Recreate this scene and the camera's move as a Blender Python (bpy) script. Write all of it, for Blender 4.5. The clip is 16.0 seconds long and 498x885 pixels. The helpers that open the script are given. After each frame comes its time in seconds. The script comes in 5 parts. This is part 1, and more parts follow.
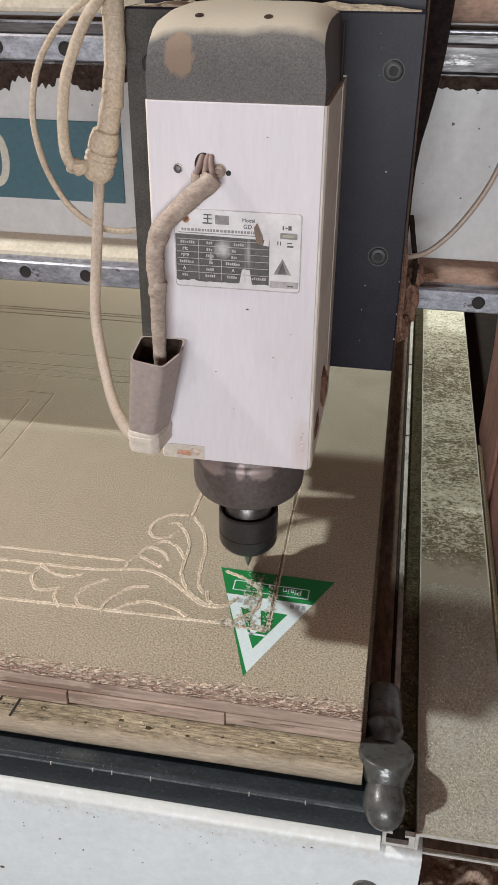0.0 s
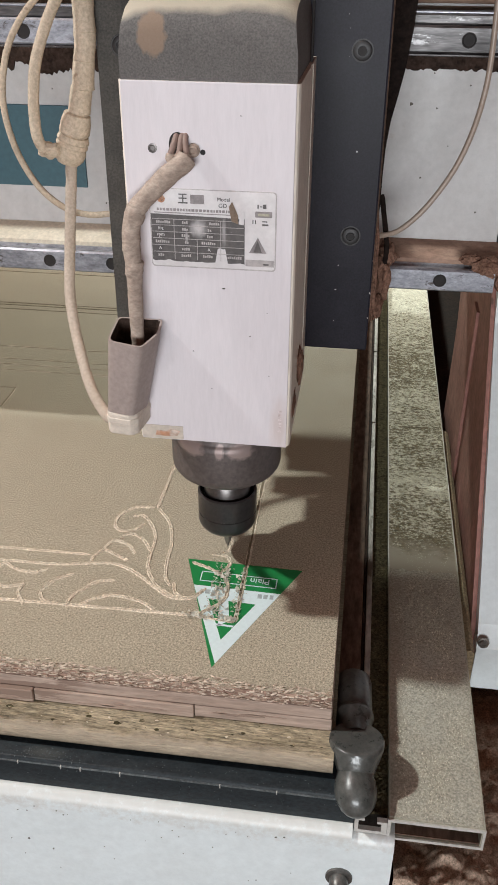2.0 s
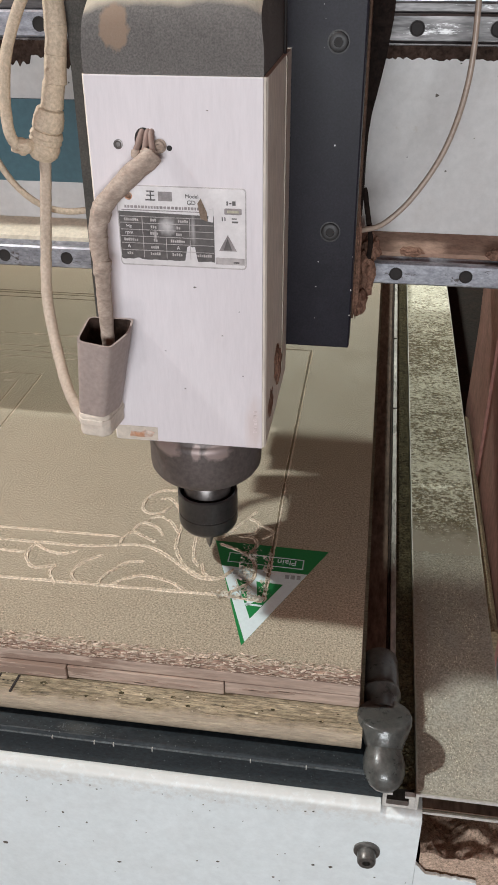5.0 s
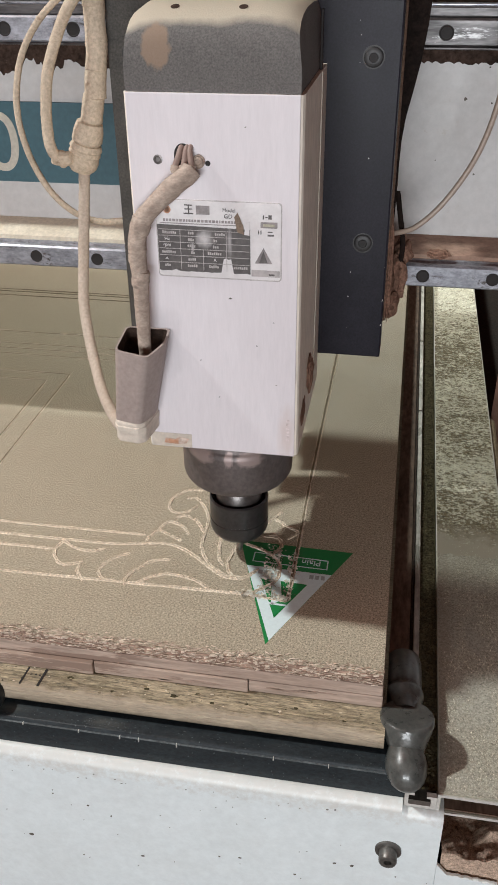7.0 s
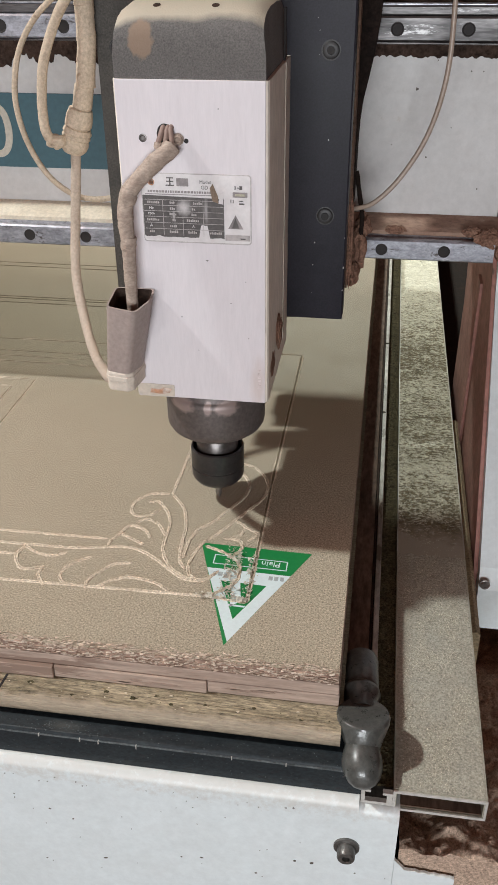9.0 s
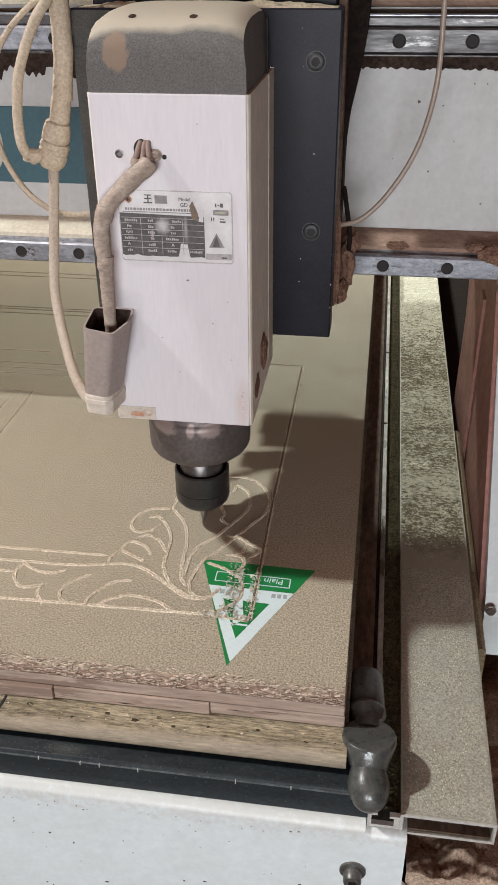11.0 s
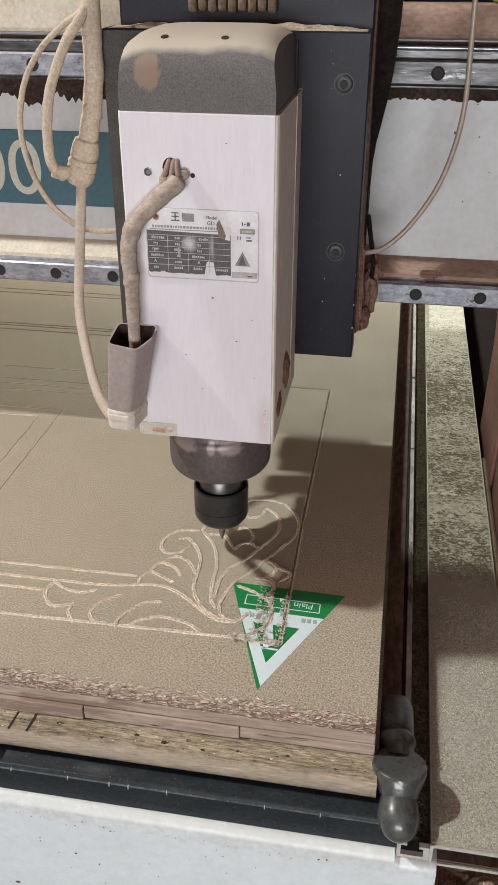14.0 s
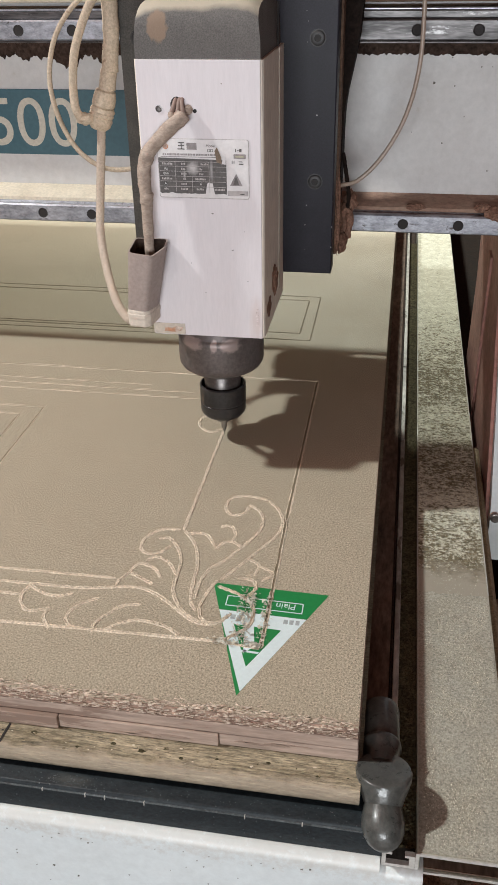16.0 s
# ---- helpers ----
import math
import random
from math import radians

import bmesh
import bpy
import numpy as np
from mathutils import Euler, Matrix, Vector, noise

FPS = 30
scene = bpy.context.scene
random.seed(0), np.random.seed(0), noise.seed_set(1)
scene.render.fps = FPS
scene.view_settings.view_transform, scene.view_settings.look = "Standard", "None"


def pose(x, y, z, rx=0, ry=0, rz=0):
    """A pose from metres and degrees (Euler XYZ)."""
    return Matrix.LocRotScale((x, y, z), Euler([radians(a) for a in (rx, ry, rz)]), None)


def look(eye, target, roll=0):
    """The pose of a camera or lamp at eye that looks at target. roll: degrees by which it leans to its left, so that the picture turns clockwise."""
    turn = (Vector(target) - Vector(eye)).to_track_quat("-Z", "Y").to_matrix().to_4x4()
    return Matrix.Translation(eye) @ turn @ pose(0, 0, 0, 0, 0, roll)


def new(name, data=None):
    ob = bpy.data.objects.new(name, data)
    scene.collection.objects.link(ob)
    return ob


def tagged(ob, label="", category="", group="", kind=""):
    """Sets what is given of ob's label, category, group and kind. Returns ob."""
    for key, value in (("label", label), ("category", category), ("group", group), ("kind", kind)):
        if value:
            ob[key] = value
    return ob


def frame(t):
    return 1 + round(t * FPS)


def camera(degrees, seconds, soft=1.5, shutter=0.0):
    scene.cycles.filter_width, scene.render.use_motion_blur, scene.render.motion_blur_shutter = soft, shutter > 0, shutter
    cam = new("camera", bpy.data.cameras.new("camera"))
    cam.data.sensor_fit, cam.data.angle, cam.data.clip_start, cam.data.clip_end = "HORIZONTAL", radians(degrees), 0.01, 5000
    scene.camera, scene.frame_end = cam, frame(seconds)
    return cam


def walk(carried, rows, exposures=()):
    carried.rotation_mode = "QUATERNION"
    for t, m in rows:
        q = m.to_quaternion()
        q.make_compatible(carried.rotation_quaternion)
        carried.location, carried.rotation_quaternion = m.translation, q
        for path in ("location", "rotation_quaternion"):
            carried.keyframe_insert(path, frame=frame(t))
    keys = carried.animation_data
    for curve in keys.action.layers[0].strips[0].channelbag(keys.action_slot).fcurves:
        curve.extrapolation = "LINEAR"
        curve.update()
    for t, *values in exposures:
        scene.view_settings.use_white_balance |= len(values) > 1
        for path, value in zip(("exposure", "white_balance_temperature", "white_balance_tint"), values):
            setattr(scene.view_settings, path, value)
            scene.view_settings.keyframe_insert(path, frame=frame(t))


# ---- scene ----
cam = camera(32.05, 16.0, soft=1.3, shutter=0.4)
# seconds, eye x, y, z in metres, yaw, pitch, roll in degrees
ROWS = [
    (0.0, -0.0058, -0.4314, 0.4606, 9.90, -30.28, 0.45),
    (0.5, -0.0030, -0.4307, 0.4566, 9.15, -30.84, 0.35),
    (1.0, -0.0064, -0.4269, 0.4507, 8.43, -30.93, 0.36),
    (1.5, -0.0061, -0.4192, 0.4608, 7.89, -30.84, 0.48),
    (2.0, -0.0018, -0.4258, 0.4546, 7.62, -30.77, 0.36),
    (2.5, -0.0063, -0.4263, 0.4498, 7.43, -31.32, 0.38),
    (3.0, -0.0085, -0.4278, 0.4457, 7.22, -31.55, 0.50),
    (3.5, -0.0039, -0.4303, 0.4470, 7.27, -31.66, 0.31),
    (6.0, -0.0161, -0.4447, 0.4555, 9.88, -31.10, -0.68),
    (6.5, -0.0158, -0.4459, 0.4551, 10.38, -31.16, -0.79),
    (7.0, -0.0123, -0.4455, 0.4570, 10.45, -31.24, -0.66),
    (7.5, -0.0089, -0.4466, 0.4571, 10.11, -31.05, -0.53),
    (8.0, 0.0077, -0.4474, 0.4599, 9.77, -31.01, -0.61),
    (8.5, 0.0078, -0.4486, 0.4609, 9.22, -31.11, -0.47),
    (11.0, 0.0007, -0.4356, 0.4637, 8.73, -30.82, -0.59),
    (11.5, -0.0006, -0.4311, 0.4609, 8.58, -30.56, -0.62),
    (12.0, 0.0014, -0.4315, 0.4629, 8.70, -30.28, -0.62),
    (12.5, 0.0056, -0.4412, 0.4677, 8.75, -30.06, -0.31),
    (13.0, -0.0001, -0.4431, 0.4713, 9.06, -29.92, 0.08),
    (13.5, -0.0064, -0.4419, 0.4727, 9.45, -29.74, 0.12),
    (14.0, -0.0150, -0.4393, 0.4691, 9.75, -29.56, 0.10),
    (14.5, -0.0148, -0.4281, 0.4664, 10.06, -29.72, -0.25),
    (15.0, -0.0117, -0.4294, 0.4632, 10.38, -29.98, -0.64),
    (15.5, -0.0002, -0.4183, 0.4567, 10.36, -30.46, -0.84),
    (16.0, 0.0018, -0.4135, 0.4631, 10.07, -30.30, -1.04),
]


def cam_pose(x, y, z, yaw, pitch, roll):
    return pose(x, y, z, 90 + pitch, 0, yaw) @ pose(0, 0, 0, 0, 0, roll)


walk(cam, [(t, cam_pose(*row)) for t, *row in ROWS])

# how far the gantry (y) and the spindle (x, z) stand from their drawn place, in metres
TRAVEL = [
    (0.0, 0.0329, -0.0566, 0.0069),
    (0.5, 0.0456, -0.0654, 0.0039),
    (1.0, 0.0584, -0.0538, -0.0007),
    (1.5, 0.0448, -0.0383, -0.0014),
    (2.0, 0.0410, -0.0403, 0.0060),
    (2.5, 0.0324, -0.0569, -0.0003),
    (3.0, 0.0398, -0.0332, -0.0014),
    (3.5, 0.0340, -0.0278, 0.0064),
    (6.0, -0.0002, -0.0932, 0.0045),
    (6.5, 0.0110, -0.0809, 0.0057),
    (7.0, 0.0116, -0.0686, -0.0011),
    (7.5, 0.0532, 0.0064, -0.0014),
    (8.0, 0.0216, 0.0626, -0.0019),
    (8.5, 0.0119, 0.0315, -0.0016),
    (11.0, 0.0000, -0.0000, -0.0000),
    (11.5, -0.0076, -0.0035, 0.0068),
    (12.0, 0.0274, -0.0121, 0.0065),
    (12.5, 0.0180, -0.0087, -0.0017),
    (13.0, 0.0033, -0.0179, -0.0012),
    (13.5, -0.0219, -0.0059, -0.0012),
    (14.0, -0.0100, -0.0032, 0.0063),
    (14.5, -0.0101, -0.0041, -0.0011),
    (15.0, -0.0138, -0.0011, 0.0062),
    (15.5, -0.0216, 0.1016, 0.0068),
    (16.0, -0.0275, 0.1853, 0.0060),
]

# ---- light ----
world = bpy.data.worlds.new("room_air")
scene.world = world
world.use_nodes = True
world.node_tree.nodes["Background"].inputs[0].default_value = (0.9, 0.95, 1.0, 1)
world.node_tree.nodes["Background"].inputs[1].default_value = 0.004


def lamp(name, kind, eye, target, power, color, size, size_y=0.0):
    data = bpy.data.lights.new(name, kind)
    data.energy, data.color = power, color
    if kind == "AREA":
        data.shape, data.size, data.size_y = "RECTANGLE", size, size_y
    else:
        data.shadow_soft_size = size
    ob = new(name, data)
    ob.matrix_world = look(eye, target)
    return ob


lamp("workshop_bulb", "POINT", (-2.02, -0.13, 2.53), (0, 0, 0), 332, (0.94, 0.995, 0.985), 0.065)
lamp("rear_bulb", "POINT", (-0.30, 2.5, 1.05), (0, 0, 0), 150, (0.94, 1.0, 0.90), 0.035)
lamp("window_daylight", "AREA", (0.0, -2.72, 0.33), (0.0, 0.2, 0.33), 58, (0.92, 0.965, 1.0), 1.5, 0.54)


# ---- materials ----
def material(name, base, second=None, rough=0.6, metal=0.0, big=6.0, fine=120.0, mix=0.5, grain=0.25, bump=0.15,
             stretch=(1, 1, 1), spots=None, spot_scale=30.0, spot_level=0.62, spot_soft=0.04, coat=0.0, bump_dist=0.001, island=False, settled=None, spec=0.5, ragged=0.6):
    """Two tones mixed by a broad noise, a fine grain over them, spots of a third tone and a fine relief."""
    m = bpy.data.materials.new(name)
    m.use_nodes = True
    nt = m.node_tree
    n, l = nt.nodes, nt.links
    b = n["Principled BSDF"]
    b.inputs["Metallic"].default_value = metal
    b.inputs["Coat Weight"].default_value, b.inputs["Specular IOR Level"].default_value = coat, spec
    co = n.new("ShaderNodeTexCoord")
    mp = n.new("ShaderNodeMapping")
    mp.inputs["Scale"].default_value = stretch
    l.new(co.outputs["Object"], mp.inputs["Vector"])

    def noise_tex(scale, detail):
        t = n.new("ShaderNodeTexNoise")
        t.inputs["Scale"].default_value, t.inputs["Detail"].default_value, t.inputs["Roughness"].default_value = scale, detail, ragged
        l.new(mp.outputs[0], t.inputs["Vector"])
        return t.outputs["Fac"]

    def ramp(fac, a, z):
        r = n.new("ShaderNodeMapRange")
        r.inputs["From Min"].default_value, r.inputs["From Max"].default_value = a, z
        l.new(fac, r.inputs["Value"])
        return r.outputs["Result"]

    def blend(fac, a, c):
        x = n.new("ShaderNodeMix")
        x.data_type = "RGBA"
        if hasattr(fac, "links"):
            l.new(fac, x.inputs[0])
        else:
            x.inputs[0].default_value = fac
        for socket, value in ((x.inputs[6], a), (x.inputs[7], c)):
            if hasattr(value, "links"):
                l.new(value, socket)
            else:
                socket.default_value = (*value, 1)
        return x.outputs[2]

    second = second or tuple(0.8 * v for v in base)
    broad, small = noise_tex(big, 4), noise_tex(fine, 3)
    if island:
        tone = blend(n.new("ShaderNodeNewGeometry").outputs["Random Per Island"], base, second)
    else:
        tone = blend(ramp(broad, 0.5 - mix / 2, 0.5 + mix / 2), base, second)
    dark = n.new("ShaderNodeMix")
    dark.data_type, dark.blend_type = "RGBA", "MULTIPLY"
    dark.inputs[0].default_value = 1
    l.new(tone, dark.inputs[6])
    g = n.new("ShaderNodeMapRange")
    g.inputs["From Min"].default_value, g.inputs["From Max"].default_value = 0.3, 0.7
    g.inputs["To Min"].default_value, g.inputs["To Max"].default_value = 1 - grain, 1 + grain
    l.new(small, g.inputs["Value"])
    l.new(g.outputs["Result"], dark.inputs[7])
    colour = dark.outputs[2]
    if spots:
        s = noise_tex(spot_scale, 8)
        colour = blend(ramp(s, spot_level, spot_level + spot_soft), colour, spots)
    if settled:
        up = n.new("ShaderNodeSeparateXYZ")
        l.new(co.outputs["Normal"], up.inputs[0])
        lift = n.new("ShaderNodeMath")
        lift.operation = "MULTIPLY_ADD"
        lift.inputs[1].default_value = 0.5
        l.new(broad, lift.inputs[0])
        l.new(up.outputs["Z"], lift.inputs[2])
        colour = blend(ramp(lift.outputs[0], 0.78, 1.02), colour, settled)
    l.new(colour, b.inputs["Base Color"])
    r = n.new("ShaderNodeMapRange")
    r.inputs["To Min"].default_value, r.inputs["To Max"].default_value = max(0.02, rough - 0.12), min(1, rough + 0.12)
    l.new(broad, r.inputs["Value"])
    l.new(r.outputs["Result"], b.inputs["Roughness"])
    bp = n.new("ShaderNodeBump")
    bp.inputs["Strength"].default_value, bp.inputs["Distance"].default_value = bump, bump_dist
    l.new(small, bp.inputs["Height"])
    l.new(bp.outputs["Normal"], b.inputs["Normal"])
    return m


PARTICLE = material("particle_board_face", (0.450, 0.387, 0.292), (0.395, 0.335, 0.249), 0.72, fine=640, big=9, grain=0.75, bump=0.02, bump_dist=0.0002, spec=0.28, spots=(0.225, 0.17, 0.115), spot_scale=520, spot_level=0.60, spot_soft=0.08, ragged=0.92)
CHIPS = material("particle_board_edge", (0.42, 0.29, 0.22), (0.22, 0.135, 0.10), 0.9, fine=400, big=160, grain=0.5, bump=0.8, stretch=(0.4, 1, 1), mix=0.25)
FLAKE = material("wood_flake", (0.76, 0.64, 0.525), (0.33, 0.24, 0.18), 0.9, fine=300, big=120, grain=0.25, island=True, spec=0.2)
GROOVE = material("fresh_cut_fibre", (0.82, 0.72, 0.58), (0.54, 0.44, 0.33), 0.95, fine=900, big=420, grain=0.35, bump=0.8, mix=0.3)
FIBRE_DARK = material("groove_floor", (0.78, 0.67, 0.53), (0.50, 0.40, 0.30), 0.95, fine=900, big=260, grain=0.4, mix=0.3)
PLYWOOD = material("pink_plywood_ply", (0.47, 0.37, 0.305), (0.37, 0.275, 0.222), 0.8, fine=300, big=26, stretch=(0.12, 1, 1), grain=0.25, spots=(0.27, 0.19, 0.15), spot_scale=36, spot_level=0.60, spot_soft=0.03, spec=0.2, ragged=0.7)
TORN_PLY = material("torn_brown_veneer", (0.30, 0.215, 0.17), (0.38, 0.285, 0.23), 0.9, fine=420, big=60, stretch=(0.2, 1, 1), grain=0.3, spec=0.1)
OLD_WOOD = material("weathered_bed_wood", (0.40, 0.325, 0.220), (0.195, 0.155, 0.096), 0.58, fine=560, big=52, stretch=(0.16, 1, 1), grain=0.75, mix=0.22, spots=(0.06, 0.05, 0.03), spot_scale=130, spot_level=0.60, spot_soft=0.06, bump=1.0, bump_dist=0.0018, ragged=0.8, spec=0.4)
BLUE_BLACK = material("dusty_blue_black_paint", (0.010, 0.015, 0.019), (0.022, 0.028, 0.031), 0.46, fine=420, big=46, grain=0.5, stretch=(0.6, 1, 1), spots=(0.12, 0.13, 0.125), spot_scale=300, spot_level=0.665, spot_soft=0.06, spec=0.3, ragged=0.8)
PLATE_PAINT = material("blue_black_machined_plate", (0.0085, 0.0076, 0.0130), (0.0200, 0.0180, 0.0262), 0.44, fine=700, big=12, grain=0.35, bump=0.0, spots=(0.055, 0.050, 0.054), spot_scale=130, spot_level=0.68, spec=0.20, ragged=0.78)
WHITE_PAINT = material("chipped_white_enamel", (0.79, 0.85, 0.86), (0.71, 0.755, 0.755), 0.44, fine=120, big=16, grain=0.05, bump=0.08, spots=(0.42, 0.39, 0.35), spot_scale=85, spot_level=0.70, spot_soft=0.05, ragged=0.8)
BEAM_PAINT = material("grimy_white_beam_paint", (0.63, 0.615, 0.61), (0.55, 0.525, 0.51), 0.5, fine=120, big=11, grain=0.06, bump=0.05, spots=(0.47, 0.42, 0.37), spot_scale=22, spot_level=0.63, spot_soft=0.1, ragged=0.75)
BODY_PAINT = material("brushed_white_aluminium", (0.785, 0.732, 0.758), (0.735, 0.682, 0.705), 0.5, fine=420, big=18, stretch=(1, 1, 0.14), grain=0.035, bump=0.08, spots=(0.50, 0.42, 0.39), spot_scale=130, spot_level=0.735, ragged=0.76)
SIDE_PAINT = material("dusty_cream_side", (0.84, 0.77, 0.69), (0.74, 0.65, 0.55), 0.65, fine=300, big=14, stretch=(1, 1, 0.2), grain=0.15, spots=(0.38, 0.16, 0.10), spot_scale=24, spot_level=0.72)
CAP_GREY = material("textured_grey_plastic", (0.155, 0.143, 0.135), (0.128, 0.118, 0.112), 0.8, fine=900, big=26, grain=0.30, bump=0.35, settled=(0.48, 0.42, 0.33))
CAP_DUST = material("sawdust_covered_cap", (0.50, 0.41, 0.30), (0.38, 0.31, 0.22), 0.9, fine=600, big=50, grain=0.35, bump=0.7, spots=(0.16, 0.13, 0.10), spot_scale=60, spot_level=0.62)
STEEL = material("dark_oiled_steel", (0.10, 0.092, 0.088), (0.16, 0.145, 0.14), 0.36, 0.75, fine=260, big=30, grain=0.2, bump=0.12)
NUT_STEEL = material("black_oxide_nut", (0.045, 0.043, 0.045), (0.07, 0.065, 0.065), 0.32, 0.6, fine=300, big=30, grain=0.15)
HOUSING = material("worn_bearing_housing", (0.150, 0.125, 0.120), (0.105, 0.088, 0.085), 0.50, 0.45, fine=260, big=24, grain=0.2, spots=(0.34, 0.26, 0.24), spot_scale=60, spot_level=0.69)
RAIL = material("linear_rail_steel", (0.47, 0.48, 0.53), (0.24, 0.245, 0.275), 0.34, 0.5, fine=180, big=40, grain=0.4, stretch=(0.5, 1, 1), spots=(0.10, 0.088, 0.085), spot_scale=95, spot_level=0.575, spot_soft=0.06, bump=0.1, ragged=0.8, mix=0.35)
BLACK = material("black_recess", (0.010, 0.008, 0.008), (0.02, 0.015, 0.014), 0.7, fine=200, big=20)
GREASE = material("dark_grease_dirt_and_shade", (0.030, 0.020, 0.016), (0.070, 0.044, 0.034), 0.85, fine=260, big=60, grain=0.5, bump=0.6, spec=0.1, spots=(0.16, 0.11, 0.085), spot_scale=110, spot_level=0.66)
DUSTY_LEDGE = material("brown_dust_ledge", (0.42, 0.29, 0.22), (0.27, 0.16, 0.12), 0.9, fine=240, big=30, grain=0.25, bump=0.6, stretch=(0.7, 1, 1), spots=(0.58, 0.47, 0.38), spot_scale=34, spot_level=0.64, spot_soft=0.1, spec=0.15)
TEAL = material("teal_sign_paint", (0.045, 0.115, 0.145), (0.060, 0.135, 0.165), 0.5, fine=200, big=10, grain=0.1)
CREAM = material("cream_lettering", (0.60, 0.56, 0.48), (0.52, 0.48, 0.40), 0.6, fine=300, big=20, grain=0.1)
TAPE = material("dusty_cream_tape", (0.58, 0.475, 0.365), (0.47, 0.375, 0.28), 0.8, fine=420, big=46, grain=0.22, bump=0.5, spots=(0.34, 0.25, 0.18), spot_scale=90, spot_level=0.66)
CORD = material("dusty_beige_cord", (0.51, 0.42, 0.345), (0.40, 0.32, 0.255), 0.8, fine=500, big=60, grain=0.15, bump=0.25)
BOX_PLASTIC = material("dusty_taupe_plastic", (0.37, 0.30, 0.275), (0.30, 0.24, 0.215), 0.6, fine=300, big=16, grain=0.12, bump=0.15)
PALE_TAPE = material("pale_tape", (0.66, 0.58, 0.50), (0.58, 0.50, 0.42), 0.7, fine=300, big=30, grain=0.1)
LABEL = material("worn_silver_label", (0.80, 0.765, 0.765), (0.68, 0.635, 0.635), 0.45, fine=200, big=90, grain=0.06)
LABEL_RIM = material("label_rim_grey", (0.40, 0.36, 0.355), (0.55, 0.50, 0.49), 0.5, fine=200, big=90, grain=0.2)
WIRE = material("brown_wire_jacket", (0.31, 0.215, 0.18), (0.22, 0.145, 0.12), 0.6, fine=300, big=60, grain=0.15)
TAPED_CORD = material("creased_dusty_cord_tape", (0.50, 0.40, 0.33), (0.31, 0.235, 0.19), 0.8, fine=420, big=80, grain=0.2, bump=0.5, mix=0.45, stretch=(1, 1, 1.8))
RIDGE = material("rubbed_bar_ridge", (0.10, 0.115, 0.12), (0.035, 0.042, 0.045), 0.6, fine=500, big=60, grain=0.5, mix=0.3, spots=(0.32, 0.32, 0.30), spot_scale=70, spot_level=0.68, ragged=0.75)
STRIP_EDGE = material("rubbed_strip_edge", (0.50, 0.47, 0.42), (0.24, 0.21, 0.18), 0.5, fine=400, big=34, grain=0.3, mix=0.25, stretch=(1, 0.3, 1), spots=(0.10, 0.075, 0.05), spot_scale=60, spot_level=0.60)
PRINT = material("black_label_print", (0.065, 0.055, 0.053), (0.12, 0.105, 0.10), 0.5, fine=260, big=80, grain=0.3, spots=(0.62, 0.58, 0.58), spot_scale=60, spot_level=0.69)
PRINT_LINE = material("label_rule", (0.34, 0.30, 0.30), (0.22, 0.19, 0.19), 0.5, fine=260, big=80)
RUST_TAG = material("rubbed_orange_tag", (0.52, 0.26, 0.15), (0.66, 0.55, 0.48), 0.7, fine=260, big=120, mix=0.2)
SERIAL_INK = material("faint_serial_ink", (0.62, 0.50, 0.48), (0.70, 0.62, 0.62), 0.6, fine=300, big=300, mix=0.3)
RAG = material("red_brown_mud", (0.30, 0.175, 0.125), (0.175, 0.095, 0.068), 0.9, fine=420, big=80, grain=0.45, bump=0.9, spec=0.1)
CHAIN = material("dusty_brown_chain", (0.24, 0.175, 0.125), (0.11, 0.075, 0.055), 0.85, fine=300, big=70, grain=0.4, bump=0.5, spec=0.15)
RUST = material("red_primer_steel", (0.42, 0.205, 0.168), (0.29, 0.135, 0.108), 0.7, fine=160, big=14, grain=0.25, stretch=(1, 1, 0.6), bump=0.2, spots=(0.16, 0.085, 0.065), spot_scale=40, spot_level=0.66)
ALU = material("sawdust_stained_aluminium", (0.46, 0.45, 0.37), (0.36, 0.34, 0.26), 0.5, 0.25, fine=420, big=10, grain=0.2, bump=0.2)
ALU_STAIN = material("mossy_dust_film", (0.76, 0.75, 0.63), (0.52, 0.50, 0.38), 0.85, 0.0, fine=520, big=90, grain=0.35, mix=0.35, bump=0.4, ragged=0.78, spec=0.12)
ALU_DUSTY = material("tan_dust_film", (0.40, 0.385, 0.325), (0.345, 0.318, 0.255), 0.72, 0.0, fine=520, big=26, grain=0.5, bump=0.3, mix=0.35, spec=0.2, spots=(0.20, 0.165, 0.115), spot_scale=70, spot_level=0.61, spot_soft=0.12, ragged=0.8)
PLATE_DUST = material("grey_dusty_plate_side", (0.085, 0.078, 0.068), (0.045, 0.042, 0.040), 0.8, fine=600, big=40, grain=0.35, bump=0.3)
CREAM_DUST = material("pale_dust_ledge", (0.76, 0.675, 0.545), (0.62, 0.53, 0.41), 0.9, fine=300, big=40, grain=0.12, bump=0.5)
ALU_BARE = material("bare_aluminium_end", (0.62, 0.60, 0.56), (0.46, 0.44, 0.40), 0.45, 0.1, fine=300, big=40, grain=0.15)
GRIT = material("dark_mossy_grit", (0.045, 0.037, 0.022), (0.120, 0.104, 0.060), 0.95, fine=500, big=160, grain=0.7, bump=0.5, spec=0.05, mix=0.3, ragged=0.8)
SAWDUST = material("damp_sawdust", (0.56, 0.42, 0.32), (0.40, 0.285, 0.215), 0.95, fine=600, big=60, grain=0.6, bump=0.7, bump_dist=0.0015, spec=0.1, ragged=0.8, spots=(0.22, 0.135, 0.10), spot_scale=70, spot_level=0.65, spot_soft=0.1)
SMEAR = material("tan_smear", (0.27, 0.19, 0.135), (0.22, 0.165, 0.125), 0.85, fine=900, big=90, grain=0.25)
